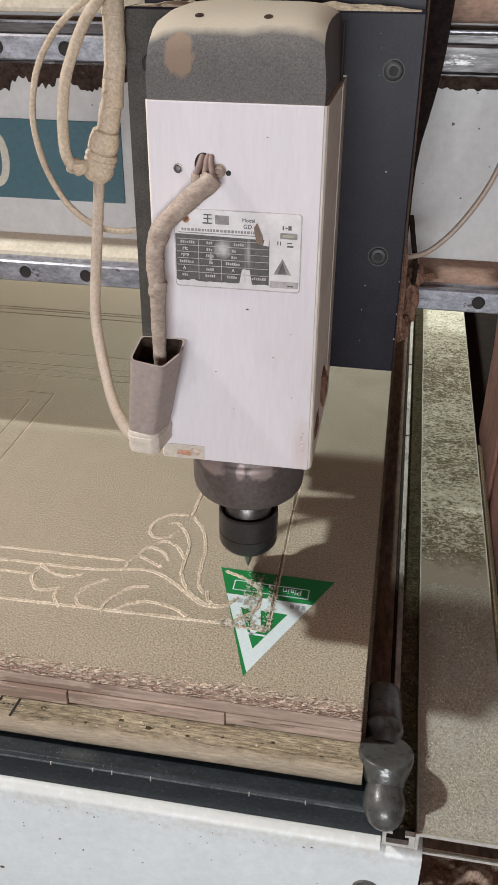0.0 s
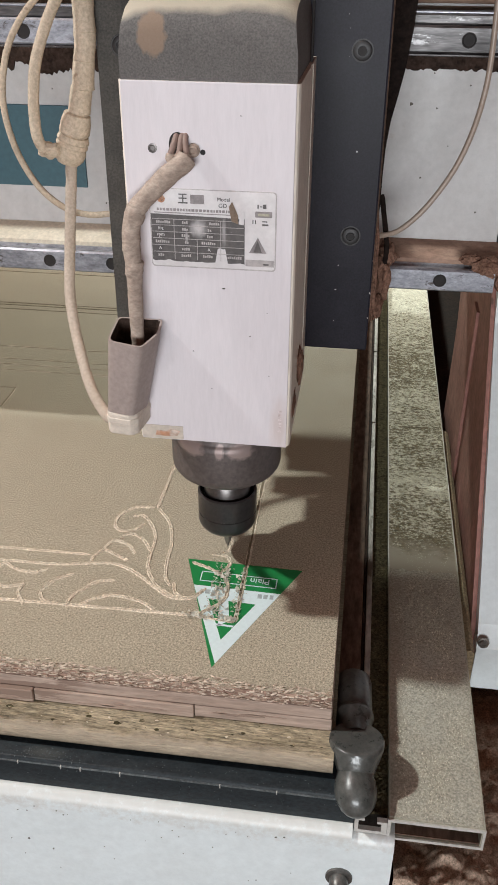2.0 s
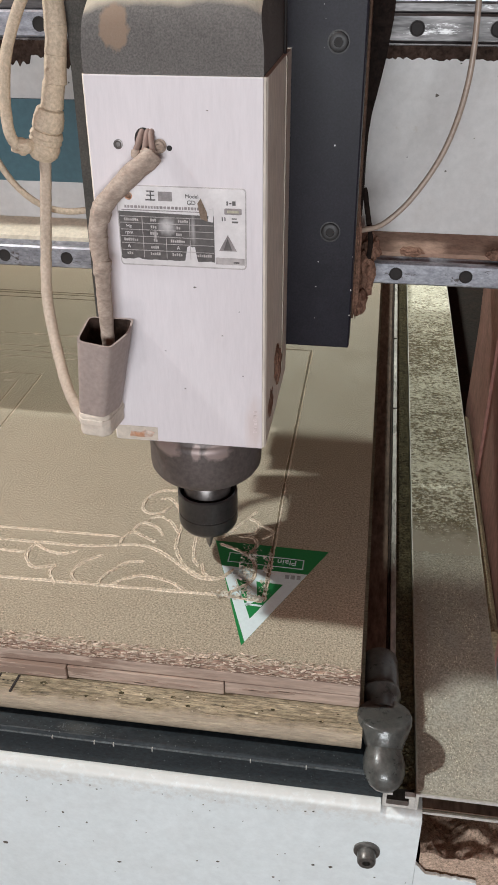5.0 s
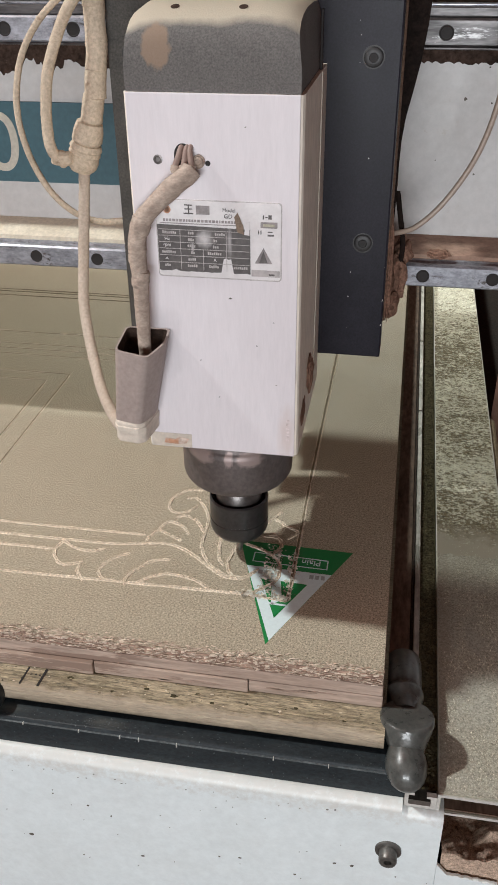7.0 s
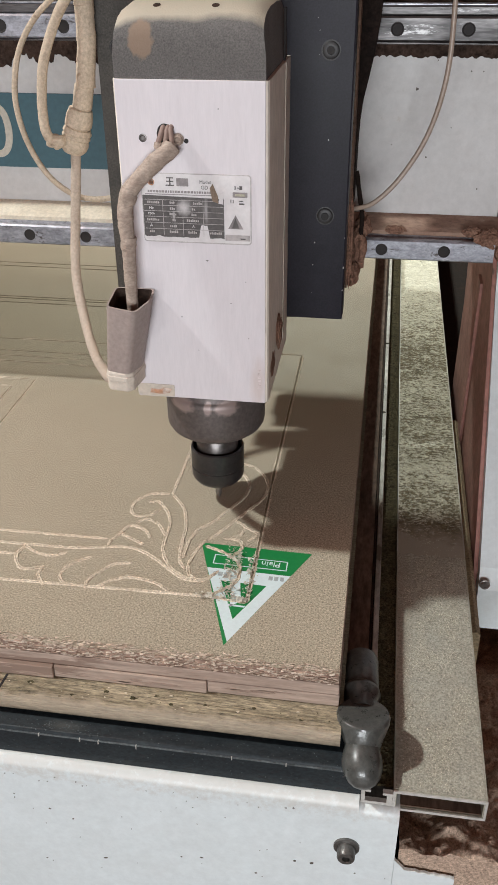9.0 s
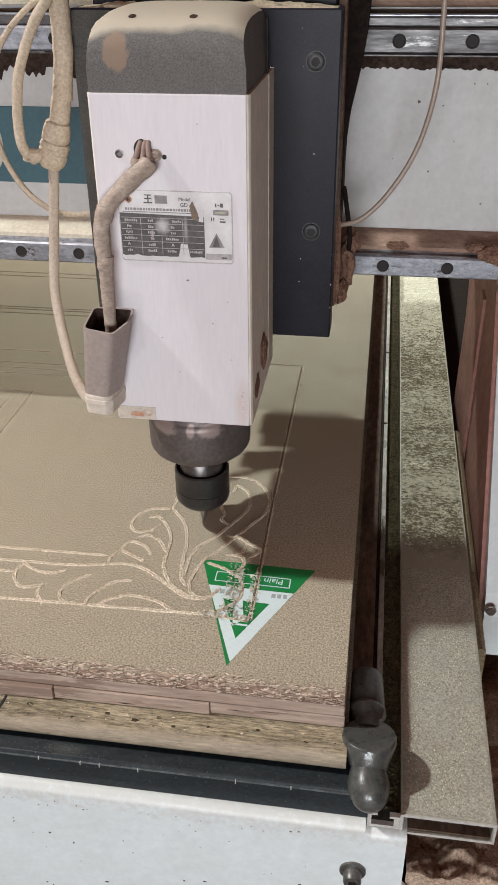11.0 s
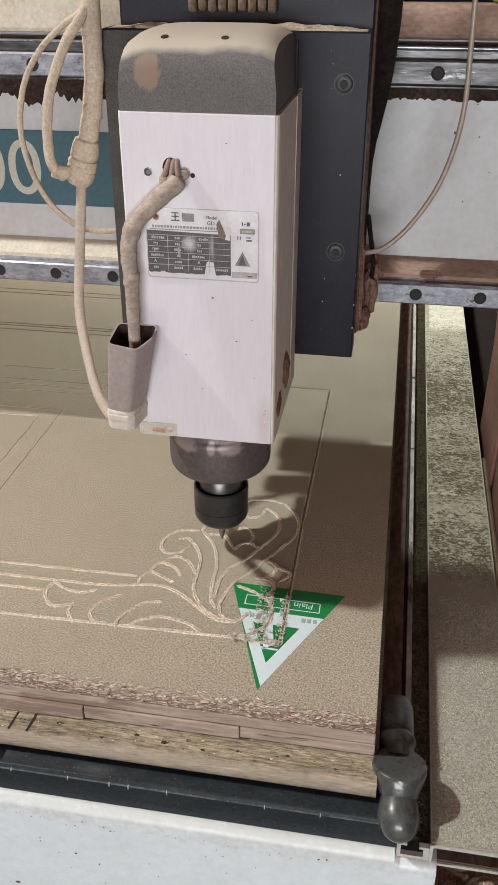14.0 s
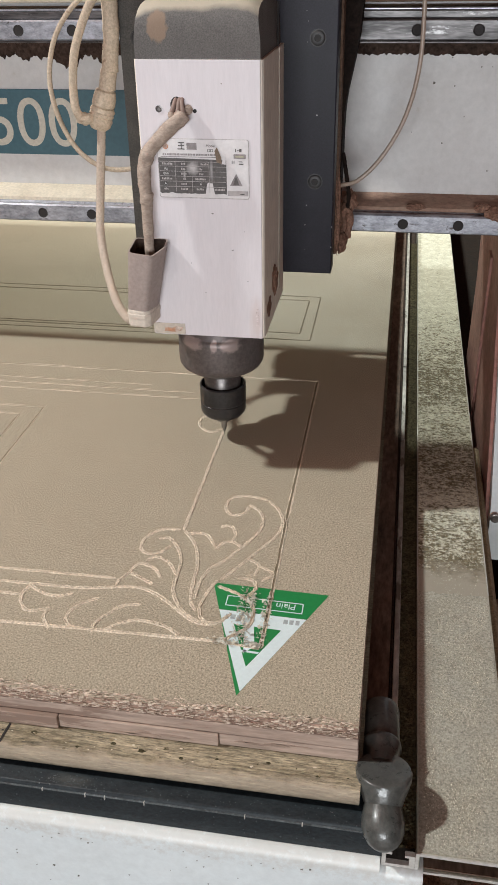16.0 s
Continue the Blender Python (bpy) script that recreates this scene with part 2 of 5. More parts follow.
SCREW_DARK = material("dark_socket_screw", (0.026, 0.025, 0.027), (0.050, 0.047, 0.046), 0.5, 0.3, fine=300, big=60, grain=0.3)
PLUG = material("yellow_green_plastic", (0.36, 0.34, 0.07), (0.28, 0.26, 0.05), 0.5, fine=300, big=60, grain=0.2)
PAINT_CHIP = material("dark_paint_chip", (0.075, 0.065, 0.055), (0.15, 0.13, 0.11), 0.8, fine=500, big=200)
RAIL_OILY = material("oily_rail_steel", (0.12, 0.11, 0.11), (0.022, 0.018, 0.018), 0.36, 0.3, fine=150, big=44, grain=0.4, mix=0.2, stretch=(0.22, 1, 1.4), spots=(0.42, 0.41, 0.41), spot_scale=60, spot_level=0.575, spot_soft=0.06, ragged=0.8)
SHADE_AND_DIRT = material("shaded_groove_and_dirt", (0.16, 0.13, 0.085), (0.24, 0.19, 0.12), 0.95, fine=900, big=200, grain=0.3)
TAN_DUST = material("dry_sawdust", (0.36, 0.28, 0.17), (0.26, 0.20, 0.12), 0.95, fine=420, big=30, grain=0.4, bump=0.8)
DUST_GRAIN = material("loose_sawdust_grains", (0.64, 0.62, 0.50), (0.42, 0.39, 0.30), 0.95, fine=700, big=240, island=True)
TUBE = material("translucent_air_tube", (0.42, 0.33, 0.27), (0.36, 0.28, 0.22), 0.35, fine=300, big=30, grain=0.1)
FILM = material("smoky_plastic_wrap", (0.044, 0.048, 0.045), (0.095, 0.094, 0.087), 0.30, fine=180, big=80, grain=0.3, bump=0.35, spots=(0.20, 0.19, 0.175), spot_scale=110, spot_level=0.665, ragged=0.75, coat=0.2)
BROWN_STEEL = material("brown_stained_steel", (0.19, 0.12, 0.085), (0.10, 0.062, 0.045), 0.8, fine=260, big=40, grain=0.4, stretch=(1, 0.3, 1), spec=0.2)
SLOT_STEEL = material("dull_grey_slot", (0.045, 0.040, 0.034), (0.08, 0.07, 0.06), 0.8, 0.0, fine=300, big=30, grain=0.3, spec=0.12)
GREEN = material("green_sticker_ink", (0.010, 0.235, 0.060), (0.012, 0.215, 0.055), 0.45, fine=300, big=20, grain=0.06)
WHITE_INK = material("white_sticker_ink", (0.74, 0.85, 0.86), (0.70, 0.80, 0.81), 0.5, fine=300, big=20, grain=0.04)
GREY_INK = material("grey_sticker_ink", (0.42, 0.47, 0.47), (0.38, 0.43, 0.43), 0.5, fine=300, big=20)
CHROME = material("dull_bolt_steel", (0.34, 0.32, 0.30), (0.24, 0.22, 0.20), 0.35, 0.8, fine=300, big=60, grain=0.2)
BOLT_DARK = material("greasy_bolt_steel", (0.10, 0.094, 0.086), (0.16, 0.15, 0.14), 0.38, 0.55, fine=300, big=60, grain=0.3, spots=(0.30, 0.27, 0.24), spot_scale=160, spot_level=0.66)
GUSSET_DARK = material("oily_cover_and_shaded_void", (0.009, 0.006, 0.005), (0.024, 0.015, 0.012), 0.8, fine=300, big=40, grain=0.5, bump=0.6, spec=0.1)
CONCRETE = material("dusty_concrete", (0.16, 0.12, 0.10), (0.11, 0.08, 0.065), 0.9, fine=60, big=2, grain=0.3)
UNSEEN_WALL = material("unseen_wall_bounce_red", (0.165, 0.066, 0.048), (0.125, 0.050, 0.037), 0.9, fine=40, big=1.2, grain=0.08)


def stain_or_shade(m, centre, radii, colour, edge=0.25, strength=0.85):
    """A stain or a painted soft shade round a place of the thing, with a ragged rim."""
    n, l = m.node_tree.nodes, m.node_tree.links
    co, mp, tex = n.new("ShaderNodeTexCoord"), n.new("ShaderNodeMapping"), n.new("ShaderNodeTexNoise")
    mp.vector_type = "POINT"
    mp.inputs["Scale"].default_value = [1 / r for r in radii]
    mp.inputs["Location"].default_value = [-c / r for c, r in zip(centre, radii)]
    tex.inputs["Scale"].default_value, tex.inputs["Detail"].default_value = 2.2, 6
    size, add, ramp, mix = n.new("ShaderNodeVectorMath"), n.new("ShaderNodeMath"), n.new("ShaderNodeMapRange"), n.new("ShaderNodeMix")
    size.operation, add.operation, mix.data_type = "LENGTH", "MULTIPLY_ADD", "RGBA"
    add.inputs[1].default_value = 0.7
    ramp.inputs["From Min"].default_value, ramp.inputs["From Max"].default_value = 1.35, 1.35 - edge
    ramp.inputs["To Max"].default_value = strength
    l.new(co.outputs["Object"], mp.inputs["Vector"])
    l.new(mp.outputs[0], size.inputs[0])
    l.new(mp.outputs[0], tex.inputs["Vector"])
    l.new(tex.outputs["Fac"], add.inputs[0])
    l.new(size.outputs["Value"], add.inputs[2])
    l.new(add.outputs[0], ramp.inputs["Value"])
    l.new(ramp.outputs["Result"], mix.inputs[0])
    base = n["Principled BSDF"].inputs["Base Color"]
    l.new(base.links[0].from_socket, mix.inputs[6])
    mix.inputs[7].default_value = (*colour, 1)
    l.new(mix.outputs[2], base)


def edge_tone(m, axis, start, end, colour, strength=0.8, wander=0.004, scale=60.0):
    """A worn, dirty or darker zone along one side of a thing, with a wandering rim."""
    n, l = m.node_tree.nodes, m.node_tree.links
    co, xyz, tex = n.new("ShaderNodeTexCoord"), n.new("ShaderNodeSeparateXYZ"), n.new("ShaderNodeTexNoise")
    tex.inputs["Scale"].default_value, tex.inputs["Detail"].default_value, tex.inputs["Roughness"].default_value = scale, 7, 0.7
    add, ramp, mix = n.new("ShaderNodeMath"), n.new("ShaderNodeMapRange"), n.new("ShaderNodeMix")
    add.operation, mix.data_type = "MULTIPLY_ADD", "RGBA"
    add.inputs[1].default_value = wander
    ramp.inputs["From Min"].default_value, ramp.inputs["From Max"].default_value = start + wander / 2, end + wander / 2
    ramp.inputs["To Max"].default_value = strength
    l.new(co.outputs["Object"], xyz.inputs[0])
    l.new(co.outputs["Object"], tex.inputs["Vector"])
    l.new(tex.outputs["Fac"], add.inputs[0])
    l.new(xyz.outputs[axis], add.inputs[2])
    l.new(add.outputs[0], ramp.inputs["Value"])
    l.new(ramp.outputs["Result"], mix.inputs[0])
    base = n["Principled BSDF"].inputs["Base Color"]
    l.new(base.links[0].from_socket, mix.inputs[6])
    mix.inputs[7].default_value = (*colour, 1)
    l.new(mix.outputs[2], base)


def moss(m, moss_colour, cover):
    """Clumps of moss-brown dust whose cover changes along the profile; cover: (y, share) from near to far."""
    n, l = m.node_tree.nodes, m.node_tree.links
    co, xyz, squeeze = n.new("ShaderNodeTexCoord"), n.new("ShaderNodeSeparateXYZ"), n.new("ShaderNodeMapping")
    squeeze.inputs["Scale"].default_value = (0.6, 0.85, 1)
    l.new(co.outputs["Object"], squeeze.inputs["Vector"])
    l.new(co.outputs["Object"], xyz.inputs[0])
    span, ramp = n.new("ShaderNodeMapRange"), n.new("ShaderNodeValToRGB")
    near, far = cover[0][0], cover[-1][0]
    span.inputs["From Min"].default_value, span.inputs["From Max"].default_value = near, far
    l.new(xyz.outputs[1], span.inputs["Value"])
    l.new(span.outputs["Result"], ramp.inputs[0])
    stops = ramp.color_ramp.elements
    while len(stops) < len(cover):
        stops.new(0.5)
    for stop_, (y, share) in zip(stops, cover):
        stop_.position = (y - near) / (far - near)
        stop_.color = (share, share, share, 1)

    def tex(scale, detail, rough):
        t = n.new("ShaderNodeTexNoise")
        t.inputs["Scale"].default_value, t.inputs["Detail"].default_value, t.inputs["Roughness"].default_value = scale, detail, rough
        l.new(squeeze.outputs[0], t.inputs["Vector"])
        return t.outputs["Fac"]

    def weigh(a, k, c):
        x = n.new("ShaderNodeMath")
        x.operation = "MULTIPLY_ADD"
        x.inputs[1].default_value = k
        l.new(a, x.inputs[0])
        l.new(c, x.inputs[2])
        return x.outputs[0]

    total = weigh(ramp.outputs[0], 0.55, weigh(tex(62, 5, 0.75), 0.28, tex(320, 10, 0.86)))
    edge, mix = n.new("ShaderNodeMapRange"), n.new("ShaderNodeMix")
    edge.inputs["From Min"].default_value, edge.inputs["From Max"].default_value = 0.895, 0.940
    edge.inputs["To Max"].default_value = 0.9
    mix.data_type = "RGBA"
    l.new(total, edge.inputs["Value"])
    l.new(edge.outputs["Result"], mix.inputs[0])
    base = n["Principled BSDF"].inputs["Base Color"]
    l.new(base.links[0].from_socket, mix.inputs[6])
    tones, spread = n.new("ShaderNodeMix"), n.new("ShaderNodeMapRange")
    tones.data_type = "RGBA"
    spread.inputs["From Min"].default_value, spread.inputs["From Max"].default_value = 0.40, 0.62
    l.new(tex(380, 5, 0.75), spread.inputs["Value"])
    l.new(spread.outputs["Result"], tones.inputs[0])
    tones.inputs[6].default_value = (*(0.5 * v for v in moss_colour), 1)
    tones.inputs[7].default_value = (*(1.5 * v for v in moss_colour), 1)
    l.new(tones.outputs[2], mix.inputs[7])
    l.new(mix.outputs[2], base)


moss(ALU_STAIN, (0.130, 0.098, 0.052), ((0.22, 0.80), (0.33, 0.56), (0.38, 0.50), (0.42, 0.44), (0.48, 0.54), (0.54, 0.50), (0.61, 0.46), (0.71, 0.58), (0.78, 0.52), (0.86, 0.46), (0.98, 0.36), (1.14, 0.30), (1.5, 0.3)))
edge_tone(ALU_STAIN, 1, 0.320, 0.290, (0.37, 0.335, 0.27), 1.0, 0.07, 80)
edge_tone(WHITE_PAINT, 2, 0.728, 0.742, (0.52, 0.47, 0.41), 0.50, 0.05, 150)
edge_tone(OLD_WOOD, 1, -0.0185, -0.0240, (0.46, 0.375, 0.285), 0.62, 0.030, 38)
# plank darker towards its lower front edge and towards the plywood
edge_tone(OLD_WOOD, 2, 0.0050, 0.0010, (0.06, 0.048, 0.03), 0.8, 0.008, 60)
edge_tone(OLD_WOOD, 1, -0.0030, 0.0040, (0.07, 0.055, 0.03), 0.7, 0.010, 50)
stain_or_shade(BLUE_BLACK, (0.402, -0.0330, 0.771), (0.020, 0.006, 0.02), (0.20, 0.20, 0.18), 0.8, 0.25)
stain_or_shade(BLUE_BLACK, (0.318, -0.0310, 0.771), (0.030, 0.005, 0.02), (0.11, 0.115, 0.10), 0.9, 0.4)
for u, w in ((-0.022, 0.013), (0.001, 0.004), (0.016, 0.011)):
    stain_or_shade(HOUSING, (u, -0.036, 0.1170), (w, 0.03, 0.0075), (0.44, 0.345, 0.325), 0.35, 0.7)
stain_or_shade(PRINT, (-0.0070, -0.058, 0.2855), (0.0062, 0.05, 0.0068), (0.66, 0.62, 0.62), 0.8, 0.85)
stain_or_shade(PRINT, (-0.0145, -0.058, 0.2800), (0.0012, 0.05, 0.0040), (0.66, 0.62, 0.62), 0.8, 0.7)
stain_or_shade(PRINT, (0.0090, -0.058, 0.2840), (0.0018, 0.05, 0.0110), (0.62, 0.58, 0.58), 0.9, 0.55)
stain_or_shade(CAP_GREY, (-0.0315, -0.0570, 0.3965), (0.0092, 0.05, 0.0125), (0.31, 0.215, 0.15), 0.2, 0.8)
# soft shadow beside the cable sleeve, painted into the front plate's colour
stain_or_shade(BODY_PAINT, (-0.0370, -0.057, 0.215), (0.016, 0.05, 0.030), (0.36, 0.33, 0.35), 0.9, 0.45)
stain_or_shade(BODY_PAINT, (0.046, -0.057, 0.150), (0.008, 0.05, 0.030), (0.62, 0.50, 0.46), 0.7, 0.6)
stain_or_shade(ALU_DUSTY, (-0.018, 0.12, 0.021), (0.011, 0.20, 0.05), (0.20, 0.155, 0.11), 0.6, 0.35)


# ---- mesh tools ----
def thing(name, at, label, category, group="", kind=""):
    ob = new(name)
    ob.location = at
    ob.empty_display_size = 0.02
    return tagged(ob, label, category, group, kind)


def origin(ob):
    total = Vector((0, 0, 0))
    while ob:
        total += ob.location
        ob = ob.parent
    return total


def part(name, bm, mat, parent=None, label="", smooth=False, at=None):
    """One mesh object from a bmesh drawn in world places; at: its own origin."""
    me = bpy.data.meshes.new(name)
    base = origin(parent) if parent else Vector((0, 0, 0))
    own = Vector(at) if at else base
    bmesh.ops.translate(bm, verts=bm.verts, vec=-own)
    bmesh.ops.recalc_face_normals(bm, faces=bm.faces)
    bm.to_mesh(me)
    bm.free()
    for m in (mat if isinstance(mat, (list, tuple)) else [mat]):
        me.materials.append(m)
    if smooth:
        me.polygons.foreach_set("use_smooth", [True] * len(me.polygons))
        me.set_sharp_from_angle(angle=radians(40))
    ob = new(name, me)
    ob.parent = parent
    ob.location = own - base
    return tagged(ob, label)


def block(x0, x1, y0, y1, z0, z1, r=0.0, seg=2, bm=None):
    bm = bm or bmesh.new()
    v = bmesh.ops.create_cube(bm, size=1)["verts"]
    for q in v:
        q.co = Vector(((x0 + x1) / 2 + q.co.x * (x1 - x0), (y0 + y1) / 2 + q.co.y * (y1 - y0), (z0 + z1) / 2 + q.co.z * (z1 - z0)))
    if r:
        edges = list({e for q in v for e in q.link_edges})
        bmesh.ops.bevel(bm, geom=edges, offset=r, segments=seg, affect="EDGES", profile=0.5)
    return bm


def prism(axis, a, z, outline, bm=None, r=0.0):
    """An outline of (u, v) in the plane across an axis, drawn out from a to z along it."""
    bm = bm or bmesh.new()

    def place(u, v, w):
        return {"x": (w, u, v), "y": (u, w, v), "z": (u, v, w)}[axis]

    low = [bm.verts.new(place(u, v, a)) for u, v in outline]
    high = [bm.verts.new(place(u, v, z)) for u, v in outline]
    count = len(outline)
    faces = [bm.faces.new(low), bm.faces.new(high[::-1])]
    for i in range(count):
        faces.append(bm.faces.new((low[i], low[(i + 1) % count], high[(i + 1) % count], high[i])))
    if r:
        bmesh.ops.bevel(bm, geom=list({e for f in faces for e in f.edges}), offset=r, segments=2, affect="EDGES", profile=0.5)
    return bm


def lathe(centre, profile, sides=40, axis=(0, 0, 1), bm=None):
    """A turned solid: profile of (radius, height) from one end to the other, along an axis through centre."""
    bm = bm or bmesh.new()
    turn = Vector(axis).to_track_quat("Z", "Y").to_matrix()
    rings = []
    for radius, height in profile:
        if radius < 1e-6:
            rings.append([bm.verts.new(Vector(centre) + turn @ Vector((0, 0, height)))])
        else:
            rings.append([bm.verts.new(Vector(centre) + turn @ Vector((radius * math.cos(a), radius * math.sin(a), height)))
                          for a in (2 * math.pi * k / sides for k in range(sides))])
    for one, two in zip(rings, rings[1:]):
        for k in range(sides):
            j = (k + 1) % sides
            ring = [one[k % len(one)], one[j % len(one)], two[j % len(two)], two[k % len(two)]]
            ring = list(dict.fromkeys(ring))
            if len(ring) > 2:
                bm.faces.new(ring)
    for ring in (rings[0], rings[-1]):
        if len(ring) > 2:
            bm.faces.new(ring)
    return bm


def spline(points, step):
    """Points at even steps along a smooth line through the given ones."""
    p = [Vector(q) for q in points]
    if len(p) == 2:
        fine = [p[0].lerp(p[1], k / 40) for k in range(41)]
    else:
        q = [2 * p[0] - p[1], *p, 2 * p[-1] - p[-2]]
        fine = []
        for i in range(1, len(q) - 2):
            for k in range(16):
                t = k / 16
                a, b, c, e = q[i - 1], q[i], q[i + 1], q[i + 2]
                fine.append(0.5 * (2 * b + (c - a) * t + (2 * a - 5 * b + 4 * c - e) * t * t + (3 * b - a - 3 * c + e) * t ** 3))
        fine.append(p[-1])
    out, gone = [fine[0]], 0.0
    for a, b in zip(fine, fine[1:]):
        gone += (b - a).length
        if gone >= step:
            out.append(b)
            gone = 0.0
    if (out[-1] - fine[-1]).length > step * 0.3:
        out.append(fine[-1])
    return out


def cable(points, radius, sides=12, step=0.004, wobble=0.0, rings=0.0, seed=1, bm=None, end=1.0):
    """A round cable along a smooth line; wobble: uneven skin; rings: pitch of the wraps of tape; end: the last radius against the first."""
    rnd = random.Random(seed)
    bm = bm or bmesh.new()
    line = spline(points, step)
    loops, side = [], Vector((0, 1, 0.13)).normalized()
    for i, c in enumerate(line):
        way = (line[min(i + 1, len(line) - 1)] - line[max(i - 1, 0)]).normalized()
        side = (side - way * side.dot(way)).normalized()
        up = way.cross(side)
        r = radius * (1 + (end - 1) * i / (len(line) - 1)) * (1 + wobble * (rnd.random() - 0.5))
        if rings:
            r *= 1 + 0.07 * ((i * step / rings) % 1.0)
        loops.append([bm.verts.new(c + r * (math.cos(a) * side + math.sin(a) * up)) for a in (2 * math.pi * k / sides for k in range(sides))])
    for one, two in zip(loops, loops[1:]):
        for k in range(sides):
            j = (k + 1) % sides
            bm.faces.new((one[k], one[j], two[j], two[k]))
    bm.faces.new(loops[0])
    bm.faces.new(loops[-1][::-1])
    return bm


def lumps(x0, x1, y0, y1, base, height, scale, nx, ny, seed=0.0, edge=0.0):
    """A heap: a grid raised by noise, thinning to its rim."""
    bm = bmesh.new()
    rows = []
    for j in range(ny + 1):
        row = []
        for i in range(nx + 1):
            x, y = x0 + (x1 - x0) * i / nx, y0 + (y1 - y0) * j / ny
            h = noise.fractal(Vector((x * scale + seed, y * scale, seed)), 0.9, 2.1, 4) * 0.5 + 0.5
            rim = min(1.0, 6 * min(i / nx, 1 - i / nx, j / ny, 1 - j / ny)) if edge else 1.0
            row.append(bm.verts.new((x, y, base + height * h * rim - (0.004 if rim < 0.01 else 0))))
        rows.append(row)
    for a, b in zip(rows, rows[1:]):
        for i in range(nx):
            bm.faces.new((a[i], a[i + 1], b[i + 1], b[i]))
    return bm


def clod(centre, radii, seed, rough=0.35, bm=None):
    """A lump of caked dust."""
    bm = bm or bmesh.new()
    for v in bmesh.ops.create_icosphere(bm, subdivisions=3, radius=1)["verts"]:
        k = 1 + rough * noise.fractal(v.co * 2.2 + Vector((seed, 0, 0)), 0.8, 2.0, 3)
        v.co = Vector(centre) + Vector((v.co.x * radii[0], v.co.y * radii[1], v.co.z * radii[2])) * k
    return bm


# ---- the room ----
FLOOR = -0.82
part("floor", block(-4, 3.5, -4, 5.5, FLOOR - 0.1, FLOOR), CONCRETE, label="dusty brown concrete workshop floor")["kind"] = "structure"
# walls, window opening and ceiling are added unseen; their red-brown warms the shadows
for name, box in (("wall_north", (-4, 3.5, 5.5, 5.65)), ("wall_east", (3.5, 3.65, -2.9, 5.5)), ("wall_west", (-4.15, -4, -2.9, 5.5))):
    part(name, block(*box, FLOOR, 3.2), UNSEEN_WALL, label="unseen workshop wall, red-brown to tint the bounced light")["kind"] = "structure"
south = bmesh.new()
for box in ((-4, -0.77, FLOOR, 3.2), (0.77, 3.5, FLOOR, 3.2), (-0.77, 0.77, FLOOR, 0.04), (-0.77, 0.77, 0.68, 3.2)):
    block(box[0], box[1], -2.9, -2.75, box[2], box[3], bm=south)
part("wall_south", south, UNSEEN_WALL, label="unseen wall with a window opening, red-brown to tint the bounced light")["kind"] = "structure"
part("ceiling", block(-4.15, 3.65, -4.15, 5.65, 3.2, 3.35), UNSEEN_WALL, label="unseen workshop ceiling, red-brown to tint the bounced light")["kind"] = "structure"

# ---- the machine bed ----
rnd = random.Random(5)
bed = thing("router_bed", (-0.6, 0.0, FLOOR), "white steel router bed with blue-black front bar and aluminium side beam", "machine bed")
arc = [(-0.0410 - 0.0080 * math.sin(a), 0.0080 * math.cos(a)) for a in (0.16 * k for k in range(10))]
part("front_panel", prism("x", -1.4, 0.0205, [(-0.030, -0.52), (-0.030, -0.0745)] + [(y, -0.0825 + z) for y, z in arc] + [(-0.0490, -0.090), (-0.0490, -0.52)]), WHITE_PAINT, bed, "chipped white enamel front panel", smooth=True)
part("panel_end", prism("x", 0.0205, 0.0495, [(-0.030, -0.52), (-0.030, -0.0800)] + [(y, -0.0880 + z) for y, z in arc] + [(-0.0490, -0.094), (-0.0490, -0.52)]), WHITE_PAINT, bed, smooth=True)
for k in range(62):
    x, z, q = rnd.uniform(-0.33, 0.045), -0.088 - 0.11 * rnd.random() ** 1.3, 0.0003 + 0.0019 * rnd.random() ** 5
    ring = [(x + q * rnd.uniform(0.7, 1.8) * math.cos(a), z + q * rnd.uniform(0.5, 1.0) * math.sin(a)) for a in (0, 1.0, 2.0, 3.1, 4.2, 5.2)]
    part("paint_chip", prism("y", -0.0494, -0.0489, ring), PAINT_CHIP, bed)
part("bar_ridge", block(-1.4, 0.0215, -0.0413, -0.0400, -0.0528, -0.0519, 0.0003), RIDGE, bed, "rubbed pale ridge of the bar")
for x, q in ((-0.3050, 0.0012), (-0.2168, 0.0010), (-0.1855, 0.0016), (-0.1713, 0.0017), (-0.1429, 0.0019), (-0.0723, 0.0014), (-0.0331, 0.0012), (-0.2600, 0.0009)):
    part("bar_scratch", block(x, x + 0.0006, -0.0417, -0.0400, -0.0528 - q, -0.0517), ALU_BARE, bed)
for k in range(190):
    x, y, q = rnd.uniform(-0.36, 0.015), rnd.uniform(-0.0385, -0.029), rnd.uniform(0.00012, 0.0004)
    if k % 3 == 0:
        x, y, q = rnd.gauss(-0.198, 0.011), max(-0.0385, min(-0.029, rnd.gauss(-0.034, 0.0022))), rnd.uniform(0.0002, 0.0006)
    ring = [(x + q * rnd.uniform(0.5, 1.8) * math.cos(a), y + q * rnd.uniform(0.5, 1.4) * math.sin(a)) for a in (0, 1.2, 2.4, 3.6, 4.9)]
    part("bar_speck", prism("z", -0.0505, -0.0477 + 0.0755 * (y + 0.012), ring), RIDGE, bed)
